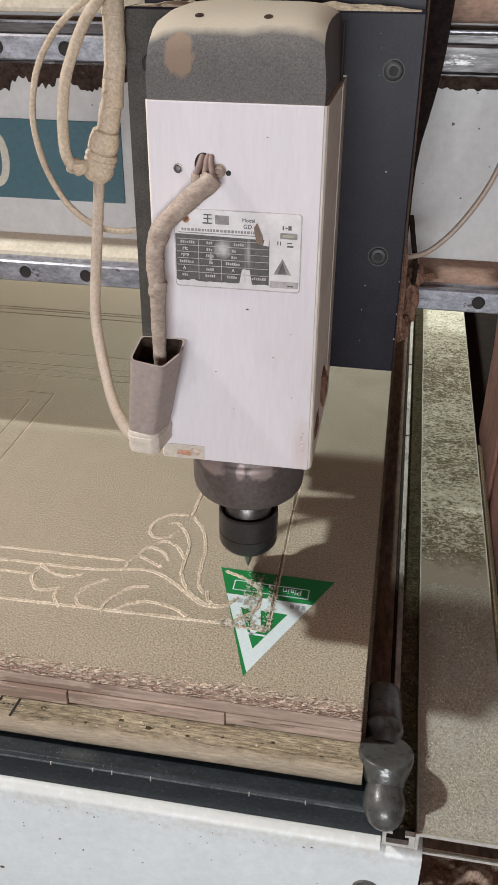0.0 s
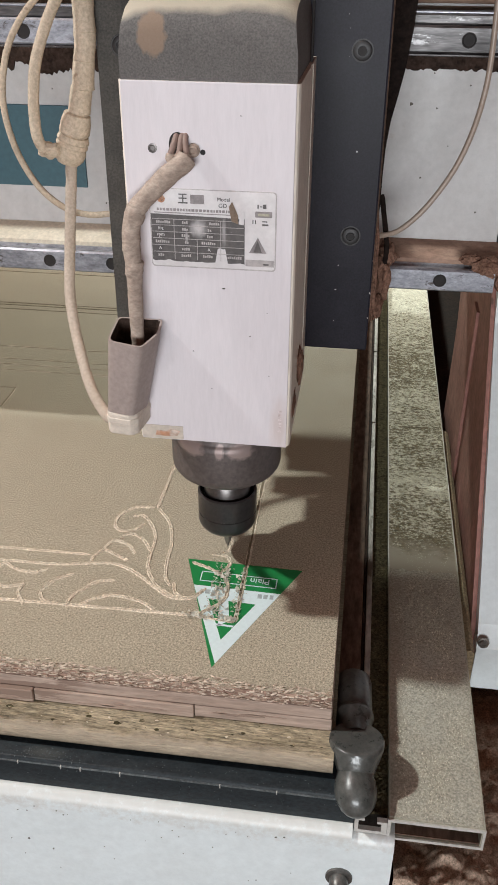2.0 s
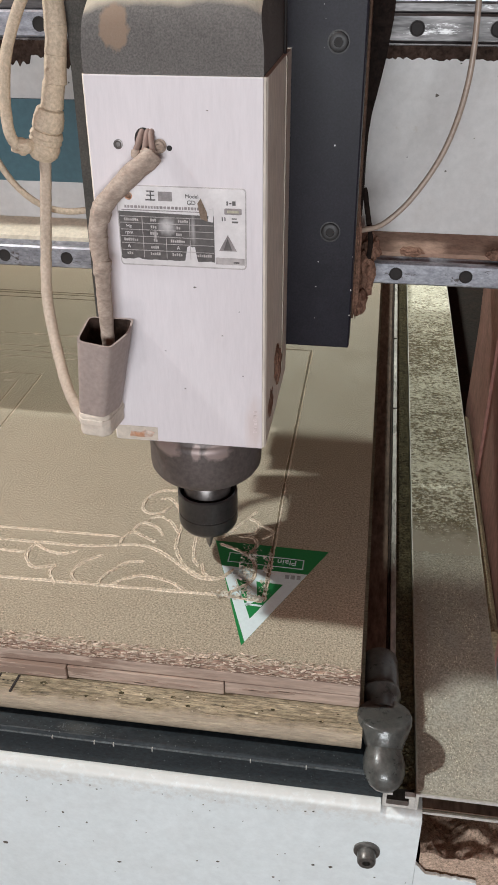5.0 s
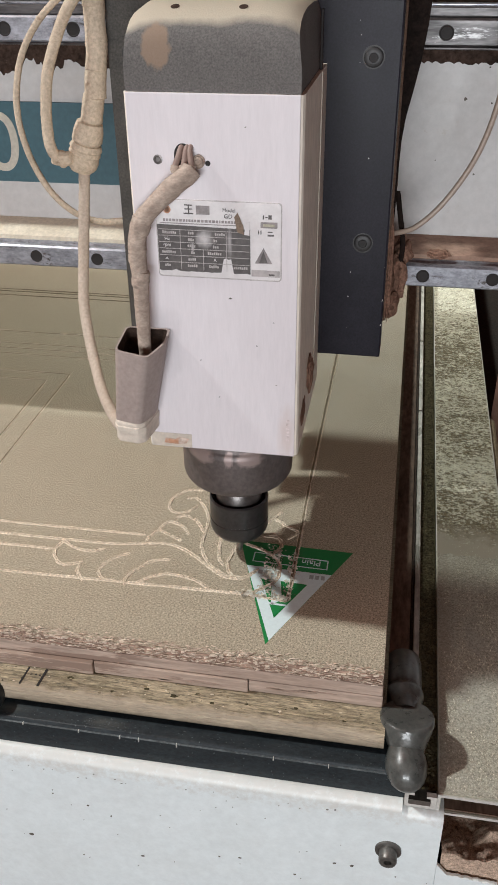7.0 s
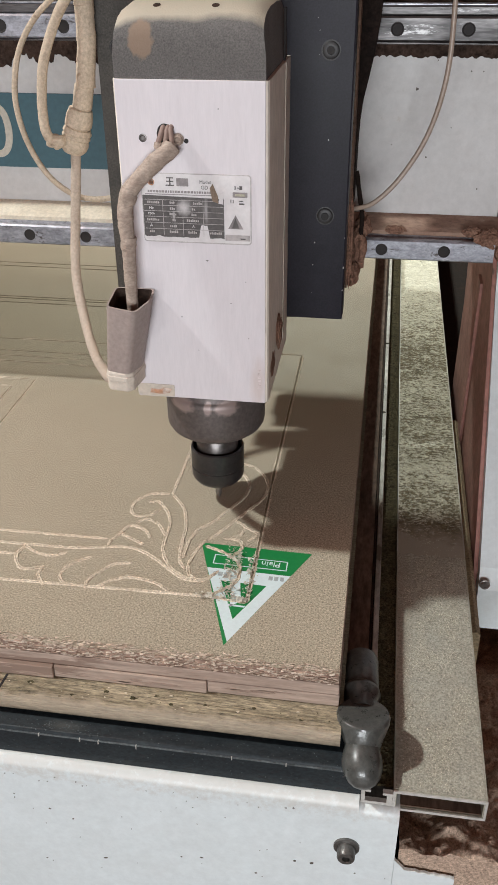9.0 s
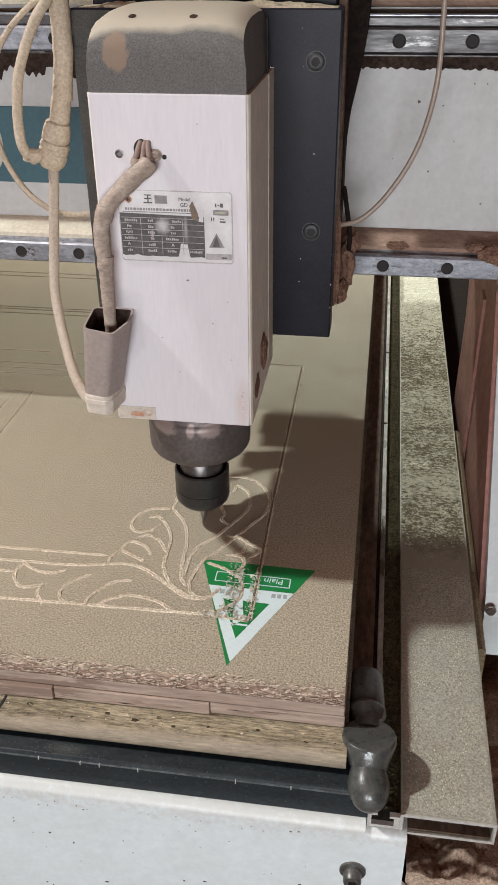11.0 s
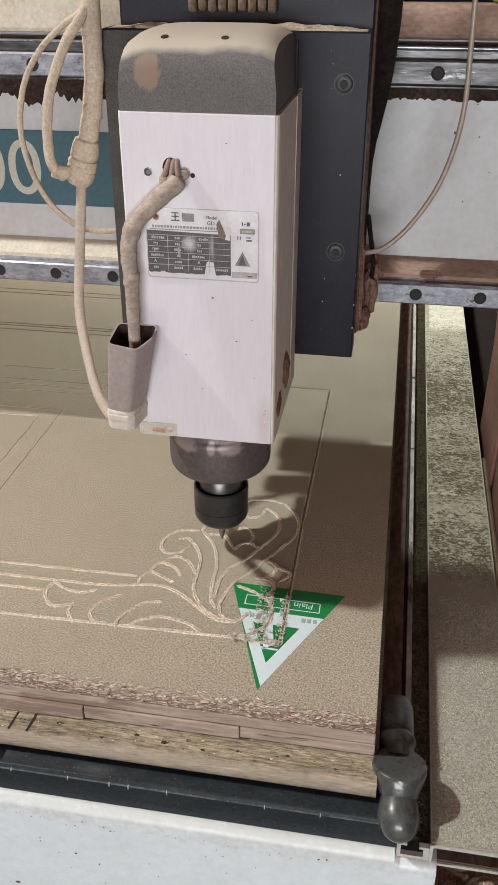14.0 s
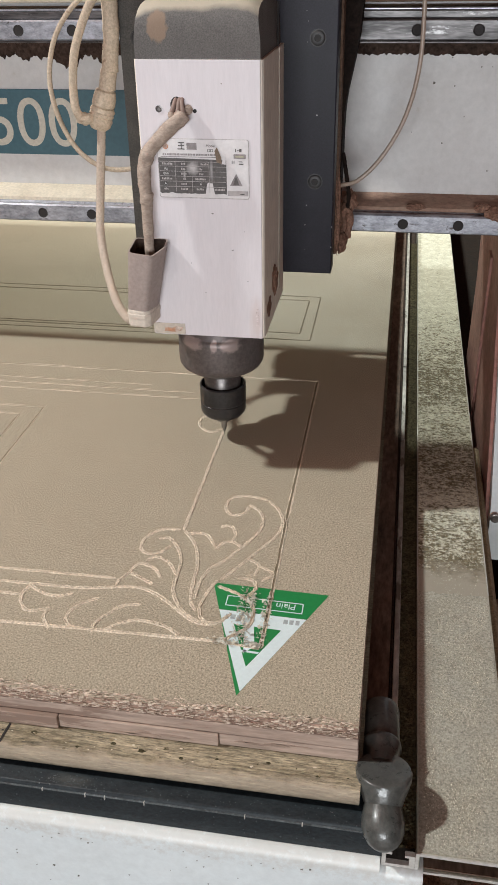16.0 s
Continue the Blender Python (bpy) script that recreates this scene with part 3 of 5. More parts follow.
for k in range(60):
    x, z, q = rnd.uniform(-0.36, 0.015), rnd.uniform(-0.072, -0.0545), rnd.uniform(0.0002, 0.0005)
    ring = [(x + q * rnd.uniform(0.5, 1.8) * math.cos(a), z + q * rnd.uniform(0.5, 1.4) * math.sin(a)) for a in (0, 1.2, 2.4, 3.6, 4.9)]
    part("bar_speck", prism("y", -0.0413, -0.0405, ring), RIDGE, bed)
part("front_bar", prism("x", -1.4, 0.022, [(-0.012, -0.0480), (-0.0385, -0.0500), (-0.0405, -0.0525), (-0.0412, -0.0748), (-0.012, -0.0748)], r=0.0008), BLUE_BLACK, bed, "dusty blue-black painted front bar")
# black block stands for the shade in the gap above the bar
part("recess_shade", block(-1.4, 0.004, -0.013, 0.02, -0.0745, -0.044), BLACK, bed)
part("inner_frame", block(-1.4, 0.040, 0.02, 2.4, -0.16, -0.070), GREASE, bed)
for lx in (-1.35, -0.05):
    for ly in (0.05, 2.3):
        part("leg", block(lx, lx + 0.08, ly, ly + 0.08, FLOOR, -0.16, 0.004), WHITE_PAINT, bed)
part("panel_bolt", lathe((0.0140, -0.0488, -0.1240), [(0.0, 0), (0.0095, 0), (0.0095, 0.002), (0.0066, 0.0025), (0.0066, 0.010), (0.0058, 0.0112), (0.0030, 0.0112), (0.0027, 0.008), (0, 0.008)], 24, (0, -1, 0)), BOLT_DARK, bed, "greasy steel panel bolt", smooth=True)
# the side beam: a slotted aluminium profile, open at its near end
beam = thing("aluminium_side_profile", (0.066, -0.042, -0.085), "sawdust-stained slotted aluminium profile beside the bed", "profile")
TOP, END = -0.064, 2.4
part("hollow", prism("y", -0.042, END, [(0.0440, TOP), (0.1085, TOP), (0.1085, -0.0835), (0.0440, -0.0835), (0.0440, -0.0815), (0.1063, -0.0815), (0.1063, TOP - 0.0022), (0.0462, TOP - 0.0022), (0.0462, -0.0815), (0.0440, -0.0815)]), ALU, beam)
part("slot", prism("y", -0.040, END, [(0.0215, -0.0650), (0.0275, -0.0650), (0.0275, -0.0670), (0.0238, -0.0670), (0.0238, -0.0765), (0.0438, -0.0765), (0.0438, -0.079), (0.0215, -0.079)]), SLOT_STEEL, beam)
part("slot_rim", prism("y", -0.0436, -0.0398, [(0.0213, -0.0648), (0.0280, -0.0648), (0.0280, -0.0672), (0.0240, -0.0672), (0.0240, -0.0768), (0.0395, -0.0768), (0.0395, -0.0690), (0.0365, -0.0690), (0.0365, -0.0668), (0.0434, -0.0668), (0.0434, -0.0795), (0.0213, -0.0795)]), ALU_BARE, beam, "bright sawn rim of the slot")
part("slot_dirt", lumps(0.0290, 0.0437, -0.036, 1.3, -0.0700, 0.0016, 420, 14, 800), GRIT, beam, "dark mossy grit packed in the slot")
ragged_near = [(0.0450 + 0.0009 * k, 0.225 + 0.004 * noise.noise(Vector((k * 0.12, 2.0, 0)))) for k in range(70)]
part("stain_film", prism("z", TOP + 0.0001, TOP + 0.0004, [(0.1080, END), (0.0450, END)] + ragged_near), ALU_STAIN, beam, "mossy mottled dust film")
part("dust_film", prism("z", TOP + 0.0001, TOP + 0.0005, [(0.0450, -0.0405)] + [(u, v + 0.002) for u, v in ragged_near] + [(0.1072, -0.0405)]), ALU_DUSTY, beam, "dry tan dust film")
# added black plug paints the hollow's inside dark
part("end_plug", block(0.0464, 0.1061, 0.040, 0.2, -0.0813, TOP - 0.0024), BLACK, beam, "black plug that darkens the inside of the hollow end")
part("hollow_floor_dirt", block(0.0464, 0.1061, -0.0405, 0.0398, -0.0813, -0.0806), BROWN_STEEL, beam)
part("end_rim", prism("y", -0.0432, -0.0421, [(0.0436, TOP + 0.0002), (0.1088, TOP + 0.0002), (0.1088, -0.0838), (0.0436, -0.0838), (0.0436, -0.0816), (0.1070, -0.0816), (0.1070, TOP - 0.0020), (0.0456, TOP - 0.0020), (0.0456, -0.0816), (0.0436, -0.0816)]), ALU_BARE, beam, "bright sawn rim of the profile")
for u, w in ((0.0440, 0.0007), (0.1080, 0.0006)):
    part("bright_arris", block(u, u + w, 0.23, END, TOP + 0.0002, TOP + 0.0008), ALU_BARE, beam)
# steel strip with a dark slot between board and profile
strip = thing("guide_strip", (0.012, 0.6, -0.066), "greasy brown steel guide strip beside the board", "guide rail")
part("flat", block(0.0012, 0.0212, 0.045, END, -0.072, -0.0600, 0.0008), BROWN_STEEL, strip)
part("lip", block(0.0216, 0.0236, 0.050, END, -0.0645, -0.0605, 0.0004), GREASE, strip)
for y0, y1 in ((0.050, 0.4940), (0.4968, 0.6980), (0.7010, END)):
    part("worn_edge", block(0.0240, 0.0288, y0, y1, -0.0645, -0.0575, 0.0006), STRIP_EDGE, strip, "rubbed bright rail edge")

grains = bmesh.new()
for _ in range(15000):
    x, y = rnd.uniform(0.049, 0.107), rnd.uniform(-0.039, 0.55) if rnd.random() < 0.35 else rnd.uniform(-0.036, 0.22)
    if noise.noise(Vector((x * 46, y * 26, 3.0))) < 0.16 * (abs(x - 0.080) > 0.018) - 0.04 + rnd.gauss(0, 0.16):
        continue
    s = rnd.uniform(0.0002, 0.00065)
    a = rnd.uniform(0, 6.28)
    tri = [grains.verts.new((x + s * math.cos(a + k), y + 1.3 * s * math.sin(a + k), TOP + 0.0004 + (0.0001 if k else s * 0.9))) for k in (0, 2.1, 4.2)]
    grains.faces.new(tri)
tagged(part("sawdust_grains", grains, DUST_GRAIN), "loose dry sawdust grains on the aluminium profile", "sawdust", kind="stuff")

# the plastic-wrapped end stop at the head of the strip
stop = thing("rail_end_stop", (0.017, -0.02, -0.06), "end stop bound in smoky plastic wrap on the guide strip", "end stop")
part("rod", lathe((0.0155, 0.059, -0.042), [(0, 0), (0.0128, 0.0), (0.0138, 0.005), (0.0138, 0.030), (0.0132, 0.033), (0.0146, 0.0345), (0.0150, 0.038), (0.0134, 0.041), (0.0122, 0.047), (0.0125, 0.056), (0, 0.056)], 28, (0.03, -1, 0.0)), FILM, stop, "dark wrapped rod", smooth=True)


def bulb(rings, sides=36):
    """Rings of (centre, radius, facing) skinned into one closed body."""
    bm, rows = bmesh.new(), []
    for c, r, n in rings:
        n = Vector(n).normalized()
        u = n.cross(Vector((1, 0, 0))).normalized()
        v = n.cross(u)
        rows.append([bm.verts.new(Vector(c) + r * (math.cos(a) * u + math.sin(a) * v)) for a in (2 * math.pi * k / sides for k in range(sides))])
    for a, b in zip(rows, rows[1:]):
        for k in range(sides):
            bm.faces.new((a[k], a[(k + 1) % sides], b[(k + 1) % sides], b[k]))
    bm.faces.new(rows[0])
    bm.faces.new(rows[-1])
    return bm


part("collar", bulb([((0.0190, -0.0060, -0.0290), 0.0030, (0, 0.25, 1)), ((0.0190, -0.0060, -0.0294), 0.0170, (0, 0.25, 1)), ((0.0190, -0.0062, -0.0297), 0.0186, (0, 0.25, 1)), ((0.0191, -0.0068, -0.0312), 0.0194, (0, 0.3, 1)), ((0.0192, -0.0085, -0.0345), 0.0192, (0, 0.4, 1)),
                    ((0.0194, -0.0130, -0.0385), 0.0172, (0, 0.6, 1)), ((0.0196, -0.0180, -0.0420), 0.0150, (0, 0.9, 1)), ((0.0198, -0.0230, -0.0445), 0.0130, (0, 1, 0.8))]), FILM, stop, "smoky collar with a flat round top", smooth=True)
part("knob", bulb([((0.0198, -0.0225, -0.0442), 0.0126, (0, 1, 0.8)), ((0.0200, -0.0265, -0.0462), 0.0133, (0, 1, 0.7)), ((0.0203, -0.0320, -0.0490), 0.0146, (0, 1, 0.65)), ((0.0206, -0.0375, -0.0522), 0.0144, (0, 1, 0.62)), ((0.0209, -0.0420, -0.0550), 0.0126, (0, 1, 0.6)),
                  ((0.0211, -0.0455, -0.0572), 0.0096, (0, 1, 0.6)), ((0.0212, -0.0478, -0.0587), 0.0056, (0, 1, 0.6)), ((0.0213, -0.0487, -0.0592), 0.0020, (0, 1, 0.6))]), FILM, stop, "rounded smoky knob", smooth=True)

# ---- wood on the bed ----
old = thing("bed_plank", (-0.6, 0.0, -0.046), "weathered greenish bed plank under the plywood", "plank")
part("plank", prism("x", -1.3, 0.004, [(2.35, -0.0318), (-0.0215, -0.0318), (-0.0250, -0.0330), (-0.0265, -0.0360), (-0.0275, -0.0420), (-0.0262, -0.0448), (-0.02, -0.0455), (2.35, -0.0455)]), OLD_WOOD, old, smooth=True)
for k in range(110):
    x, y, q = rnd.uniform(-0.45, 0.0), rnd.uniform(-0.022, -0.003), 0.0004 + 0.0011 * rnd.random() ** 2.5
    ring = [(x + q * rnd.uniform(0.5, 1.7) * math.cos(a), y + q * rnd.uniform(0.3, 1.0) * math.sin(a)) for a in (0, 0.9, 1.9, 2.9, 3.8, 4.7, 5.6)]
    part("dirt_crumb", prism("z", -0.0320, -0.0316 + 0.4 * q * rnd.random(), ring), rnd.choice((SHADE_AND_DIRT, TAN_DUST, GRIT, CREAM_DUST)), old)
for k in range(70):
    x, y, q, l = rnd.uniform(-0.42, 0.0), rnd.uniform(-0.0225, -0.003), rnd.uniform(0.00012, 0.00035), rnd.uniform(0.003, 0.014)
    sway = rnd.uniform(-0.0008, 0.0008)
    part("grain_crack", prism("z", -0.0320, -0.03168, [(x - l, y), (x, y + sway - q), (x + l, y + 0.5 * sway), (x, y + sway + q)]), SHADE_AND_DIRT, old)
for x, y, q in ((-0.2310, -0.0110, 0.0030), (-0.1960, -0.0185, 0.0019), (-0.1500, -0.0150, 0.0034), (-0.1720, -0.0120, 0.0024), (-0.1330, -0.0105, 0.0026), (-0.1210, -0.0170, 0.0022), (-0.0960, -0.0140, 0.0017), (-0.0600, -0.0120, 0.0021), (-0.0250, -0.0175, 0.0020)):
    hollow = [(x + 0.8 * q * rnd.uniform(0.6, 1.4) * math.cos(a), y + 0.55 * q * rnd.uniform(0.5, 1.3) * math.sin(a)) for a in (0, 0.8, 1.6, 2.4, 3.1, 3.9, 4.7, 5.5)]
    part("gouge", prism("z", -0.0320, -0.03165, hollow), GRIT, old, "dark gouge in the plank")
part("bar_shoulder", block(-1.4, -0.2780, -0.0400, -0.0200, -0.0500, -0.0305, 0.0075, 5), BLUE_BLACK, bed, "dusty rounded shoulder of the bar", smooth=True)
for u, w in ((-0.2665, 0.0013), (-0.2525, 0.0017)):
    part("saw_cut", prism("z", -0.0323, -0.0313, [(u, -0.0060), (u + w, -0.0060), (u + w - 0.0012, -0.0225), (u - 0.0012, -0.0225)]), BLACK, old)
for u in (-0.2625, -0.2590, -0.2555):
    part("saw_cut", prism("z", -0.0323, -0.0315, [(u, -0.0120), (u + 0.0016, -0.0118), (u + 0.0014, -0.0126), (u - 0.0002, -0.0128)]), BLACK, old)
ply = thing("plywood_base", (-0.6, 0.0, -0.027), "pink plywood base board in two layers", "plywood")
x, strips = 0.001, []
for k, w in enumerate((0.098, 0.118, 0.087, 0.141, 0.123, 0.16, 0.19, 0.2, 0.18)):
    jut = 0.0003 * (k % 3) + 0.004 * min(1.0, -x / 0.26)
    part("ply_strip", block(x - w + 0.0004, x, -0.0015 - jut, 0.06, -0.0315, -0.0203, 0.0008), PLYWOOD, ply)
    strips.append((x - w, x, -0.0015 - jut))
    x -= w
for k in range(16):
    x0, x1, face = strips[k % 4]
    l, h = rnd.uniform(0.006, 0.024), rnd.uniform(0.0010, 0.0030)
    x, z = rnd.uniform(x0 + l, x1 - l), rnd.uniform(-0.0290, -0.0235)
    sheet = [(x - l * rnd.uniform(0.6, 0.9), z), (x - 0.4 * l, z - h * rnd.uniform(0.3, 0.6)), (x + 0.3 * l, z - h * rnd.uniform(0.4, 0.7)), (x + l * rnd.uniform(0.6, 0.9), z - 0.1 * h), (x + 0.4 * l, z + 0.5 * h), (x - 0.3 * l, z + 0.6 * h)]
    part("torn_veneer", prism("y", face - 0.0003, face + 0.0006, sheet), TORN_PLY, ply)
part("upper_ply", block(-1.3, 0.0005, -0.0015, 2.35, -0.0200, -0.0098, 0.0008), PLYWOOD, ply)
part("lower_ply", block(-1.3, 0.0005, 0.0602, 2.35, -0.0315, -0.0203), PLYWOOD, ply)

board = thing("particle_board", (0, 0, 0), "tan particle board with a carved door design, on plywood", "board")
part("slab", block(-1.3, 0.0, 0.0, 2.35, -0.0097, 0.0), PARTICLE, board)
part("sawn_edge", block(-1.3, -0.0003, -0.0006, -0.0001, -0.0096, -0.0004), CHIPS, board, "rough chipped sawn edge")
flakes = bmesh.new()
for _ in range(1500):
    x, z = rnd.uniform(-0.5, -0.001), -0.0096 + 0.0096 * rnd.random()
    l, h, dpt = rnd.uniform(0.001, 0.0042), rnd.uniform(0.0004, 0.0011), rnd.uniform(0.0003, 0.0013)
    a = rnd.uniform(-0.35, 0.35)
    y = -0.0006
    c = [(x - l / 2, z - h / 2), (x + l / 2, z - h / 2 * 0.4), (x + l / 2.4, z + h / 2), (x - l / 2, z + h / 3)]
    c = [(x + (u - x) * math.cos(a) - (v - z) * math.sin(a), min(0.0001, z + (u - x) * math.sin(a) + (v - z) * math.cos(a))) for u, v in c]
    v = [flakes.verts.new((u, y - dpt * (0.6 + 0.4 * rnd.random()), w)) for u, w in c] + [flakes.verts.new((u, y + 0.0004, w)) for u, w in c]
    flakes.faces.new(v[:4])
    for i in range(4):
        flakes.faces.new((v[i], v[(i + 1) % 4], v[4 + (i + 1) % 4], v[4 + i]))
for _ in range(900):
    x, y = rnd.uniform(-0.5, -0.001), abs(rnd.gauss(0, 0.0032))
    l, w2, a = rnd.uniform(0.0008, 0.0030), rnd.uniform(0.0003, 0.0009), rnd.uniform(-0.6, 0.6)
    ring = [(-l, -w2), (l, -w2 * 0.5), (l * 0.8, w2), (-l * 0.9, w2 * 0.7)]
    ring = [(x + u * math.cos(a) - v * math.sin(a), y + u * math.sin(a) + v * math.cos(a)) for u, v in ring]
    lift = rnd.uniform(0.0001, 0.0006)
    v = [flakes.verts.new((u, w, lift * (1.6 if q % 2 else 0.7))) for q, (u, w) in enumerate(ring)]
    flakes.faces.new(v)
tagged(part("flake_fringe", flakes, FLAKE, board, "pinkish wood flakes along the sawn edge"), kind="stuff")

# ---- carved lines: each a furrow with raised fibres on both sides ----
LATE = []


def groove(*points, t=None, w=1.7, h=0.8, old=False, deep=False):
    """A carved line through points in millimetres on the board; t: the second at which the cutter has made it; old,
    deep: unlit sides painted dark.
    """
    bm = bmesh.new()
    line = spline([(u / 1000, v / 1000, 0) for u, v in points], 0.0017)
    rows = []
    for i, c in enumerate(line):
        way = (line[min(i + 1, len(line) - 1)] - line[max(i - 1, 0)]).normalized()
        side = Vector((-way.y, way.x, 0))
        taper = 0.35 if i in (0, len(line) - 1) else 1.0
        row = []
        for k, (off, up) in enumerate(((-1.0, -0.0003), (-0.60, 0.8), (-0.22, 0.5), (0.22, 0.5), (0.60, 0.8), (1.0, -0.0003))):
            edge = abs(off) > 0.9
            o = off * w * 1.12 * taper * (1 + (0.7 if edge else 0.4) * (rnd.random() - 0.5)) / 1000
            z = -0.0003 if edge else 0.0002 + max(0.0, up) * h * taper * (0.1 + 1.3 * rnd.random()) / 1000
            row.append(bm.verts.new(c + side * o + Vector((0, 0, z))))
        rows.append(row)
    for a, b in zip(rows, rows[1:]):
        for k in range(5):
            f = bm.faces.new((a[k], a[k + 1], b[k + 1], b[k]))
            # deep: shade of the floor and one side put into the colour
            f.material_index = 1 if k == 2 or (deep and k == 1) else 0
    for i in range(0 if old else 3 * len(line)):
        c = line[rnd.randrange(len(line))] + Vector((rnd.gauss(0, 0.65) * w, rnd.gauss(0, 0.65) * w, 0.9 * h * rnd.random())) / 1000
        s = rnd.uniform(0.0003, 0.0010)
        bm.faces.new([bm.verts.new(c + Vector((rnd.uniform(-s, s), rnd.uniform(-s, s), 0.0003 + abs(rnd.gauss(0, 0.4)) * s))) for _ in range(3)]).material_index = 2 if i % 4 == 0 else 0
    ob = part("carved_groove", bm, [SHADE_AND_DIRT if old else GROOVE, SHADE_AND_DIRT if old or deep else FIBRE_DARK, SHADE_AND_DIRT], board)
    if t is not None:
        LATE.append((ob, t))
    return ob


# straight borders of the panel
groove((-520, 127), (-210, 129))
groove((-520, 97), (-281, 98))
groove((-520, 60), (-110, 68))
groove((-110, 68), (-78, 64))
groove((-79, 522), (-79, 231), w=2.3, h=0.4, deep=True)
groove((-79, 231), (-77, 64), w=2.0, deep=True)
groove((-168, 392), (-169, 203))
groove((-900, 522), (-79, 522), w=2.0, h=0.4, deep=True)
groove((-900, 487), (-275, 487), w=1.5, h=0.4, deep=True)
groove((-900, 473), (-220, 473), w=1.5, h=0.4, deep=True)
groove((-900, 458), (-211, 458), w=1.5, h=0.4, deep=True)
groove((-900, 414), (-383, 414), w=1.5, h=0.4, deep=True)
groove((-383, 414), (-384, 150), w=1.5, h=0.4, deep=True)
groove((-900, 395), (-405, 395), w=1.5, h=0.4, deep=True)
groove((-405, 395), (-406, 150), w=1.5, h=0.4, deep=True)
# far lines, wholly in the dark tone that stands for their unlit sides
groove((-900, 641), (-101, 641), w=1.0, h=0.3, old=True)
groove((-101, 641), (-102, 801), w=1.0, h=0.3, old=True)
groove((-900, 801), (-102, 801), w=1.0, h=0.3, old=True)
groove((-900, 663), (-117, 663), w=1.0, h=0.3, old=True)
groove((-117, 663), (-117, 785), w=1.0, h=0.3, old=True)
groove((-900, 785), (-117, 785), w=1.0, h=0.3, old=True)
groove((-900, 655), (-300, 655), w=1.0, h=0.3, old=True)
# acanthus leaf along the front border
groove((-520, 112), (-306, 112), (-279, 112), (-233, 113), (-193, 120), (-171, 114), (-148, 97), (-132, 86), (-116, 86))
groove((-279, 111), (-264, 102), (-249, 100), (-239, 106))
groove((-276, 111), (-280, 102), (-279, 92), (-272, 82), (-264, 80), (-251, 85))
groove((-251, 85), (-253, 75), (-244, 62))
groove((-216, 103), (-227, 95), (-234, 84), (-234, 74), (-228, 67), (-220, 67))
groove((-180, 100), (-194, 96), (-204, 84), (-210, 72), (-209, 63))
groove((-201, 66), (-193, 74), (-181, 81), (-168, 81), (-153, 77), (-140, 69))
groove((-207, 119), (-206, 128), (-200, 139))
groove((-202, 139), (-187, 131), (-177, 126))
groove((-201, 138), (-197, 149), (-189, 153))
groove((-193, 152), (-181, 146), (-173, 136))
groove((-191, 155), (-184, 162), (-171, 156), (-161, 141))
groove((-172, 204), (-188, 202), (-199, 190), (-201, 175), (-194, 166), (-183, 168), (-175, 179))
groove((-188, 188), (-179, 190), (-168, 177), (-161, 159), (-160, 137), (-158, 120), (-147, 99), (-132, 88), (-123, 84))
groove((-169, 204), (-154, 184), (-146, 157), (-144, 130), (-141, 110), (-135, 99))
# over the sticker
groove((-123, 131), (-110, 126), (-96, 118), (-89, 104), (-90, 87), (-99, 77), (-107, 69), w=1.7, h=1.3)
groove((-133, 104), (-128, 90), (-116, 87), (-106, 100), w=1.6, h=1.1)
# lines that the cutter makes on the way
groove((-109, 144), (-96, 143), (-92, 133), (-97, 121), t=0.7)
groove((-103, 147), (-96, 150), (-94, 163), (-103, 170), t=1.7)
groove((-94, 163), (-79, 154), t=2.1)
groove((-79, 154), (-88, 143), t=2.6)
groove((-125, 139), (-130, 122), (-133, 104), t=5.4)
groove((-123, 139), (-116, 150), (-108, 164), (-98, 182), t=5.0)
groove((-139, 112), (-139, 134), (-134, 154), t=7.1)
groove((-134, 154), (-122, 169), (-111, 190), (-102, 208), (-100, 228), (-106, 243), (-117, 252), t=7.9)
groove((-98, 182), (-85, 207), (-82, 226), (-87, 245), (-100, 262), t=7.6)
groove((-100, 262), (-119, 266), (-135, 261), (-138, 244), (-130, 233), (-119, 238), (-117, 249), t=8.4)
groove((-137, 213), (-128, 216), (-121, 204), (-122, 194), (-113, 186), t=10.6)
groove((-135, 181), (-129, 191), (-122, 192), t=12.3)
groove((-165, 199), (-148, 200), (-137, 185), (-135, 180), t=13.4)
groove((-167, 395), (-181, 383), (-196, 395), (-197, 414), (-184, 421), t=15.7)

# ragged paper torn up along the grooves over the sticker
shreds = bmesh.new()
for _ in range(600):
    k = rnd.random()
    if k < 0.5:
        x, y = -0.089 - 0.012 * rnd.random(), 0.07 + 0.06 * rnd.random()
    elif k < 0.8:
        x, y = -0.118 + 0.04 * rnd.random(), 0.064 + 0.006 * rnd.random()
    else:
        x, y = -0.079 + 0.005 * (rnd.random() - 0.5), 0.065 + 0.06 * rnd.random()
    x += rnd.gauss(0, 0.0012)
    s = rnd.uniform(0.0005, 0.0030)
    a = [rnd.uniform(-1, 1) * s for _ in range(9)]
    tri = [shreds.verts.new((x + a[3 * i], y + a[3 * i + 1], 0.0006 + abs(a[3 * i + 2]) * 1.2)) for i in range(3)]
    shreds.faces.new(tri)
tagged(part("torn_paper", shreds, [CREAM]), "shreds of torn paper and fibre along the carved sticker", "shreds", kind="stuff")

# ---- the triangular sticker ----
sticker = thing("triangle_sticker", (-0.087, 0.016, 0.0), "green and white triangular paper sticker, carved through", "sticker")


def flat(name, outline, z, mat, parent, label=""):
    return part(name, prism("z", z - 0.00008, z, [(u / 1000, v / 1000) for u, v in outline]), mat, parent, label)


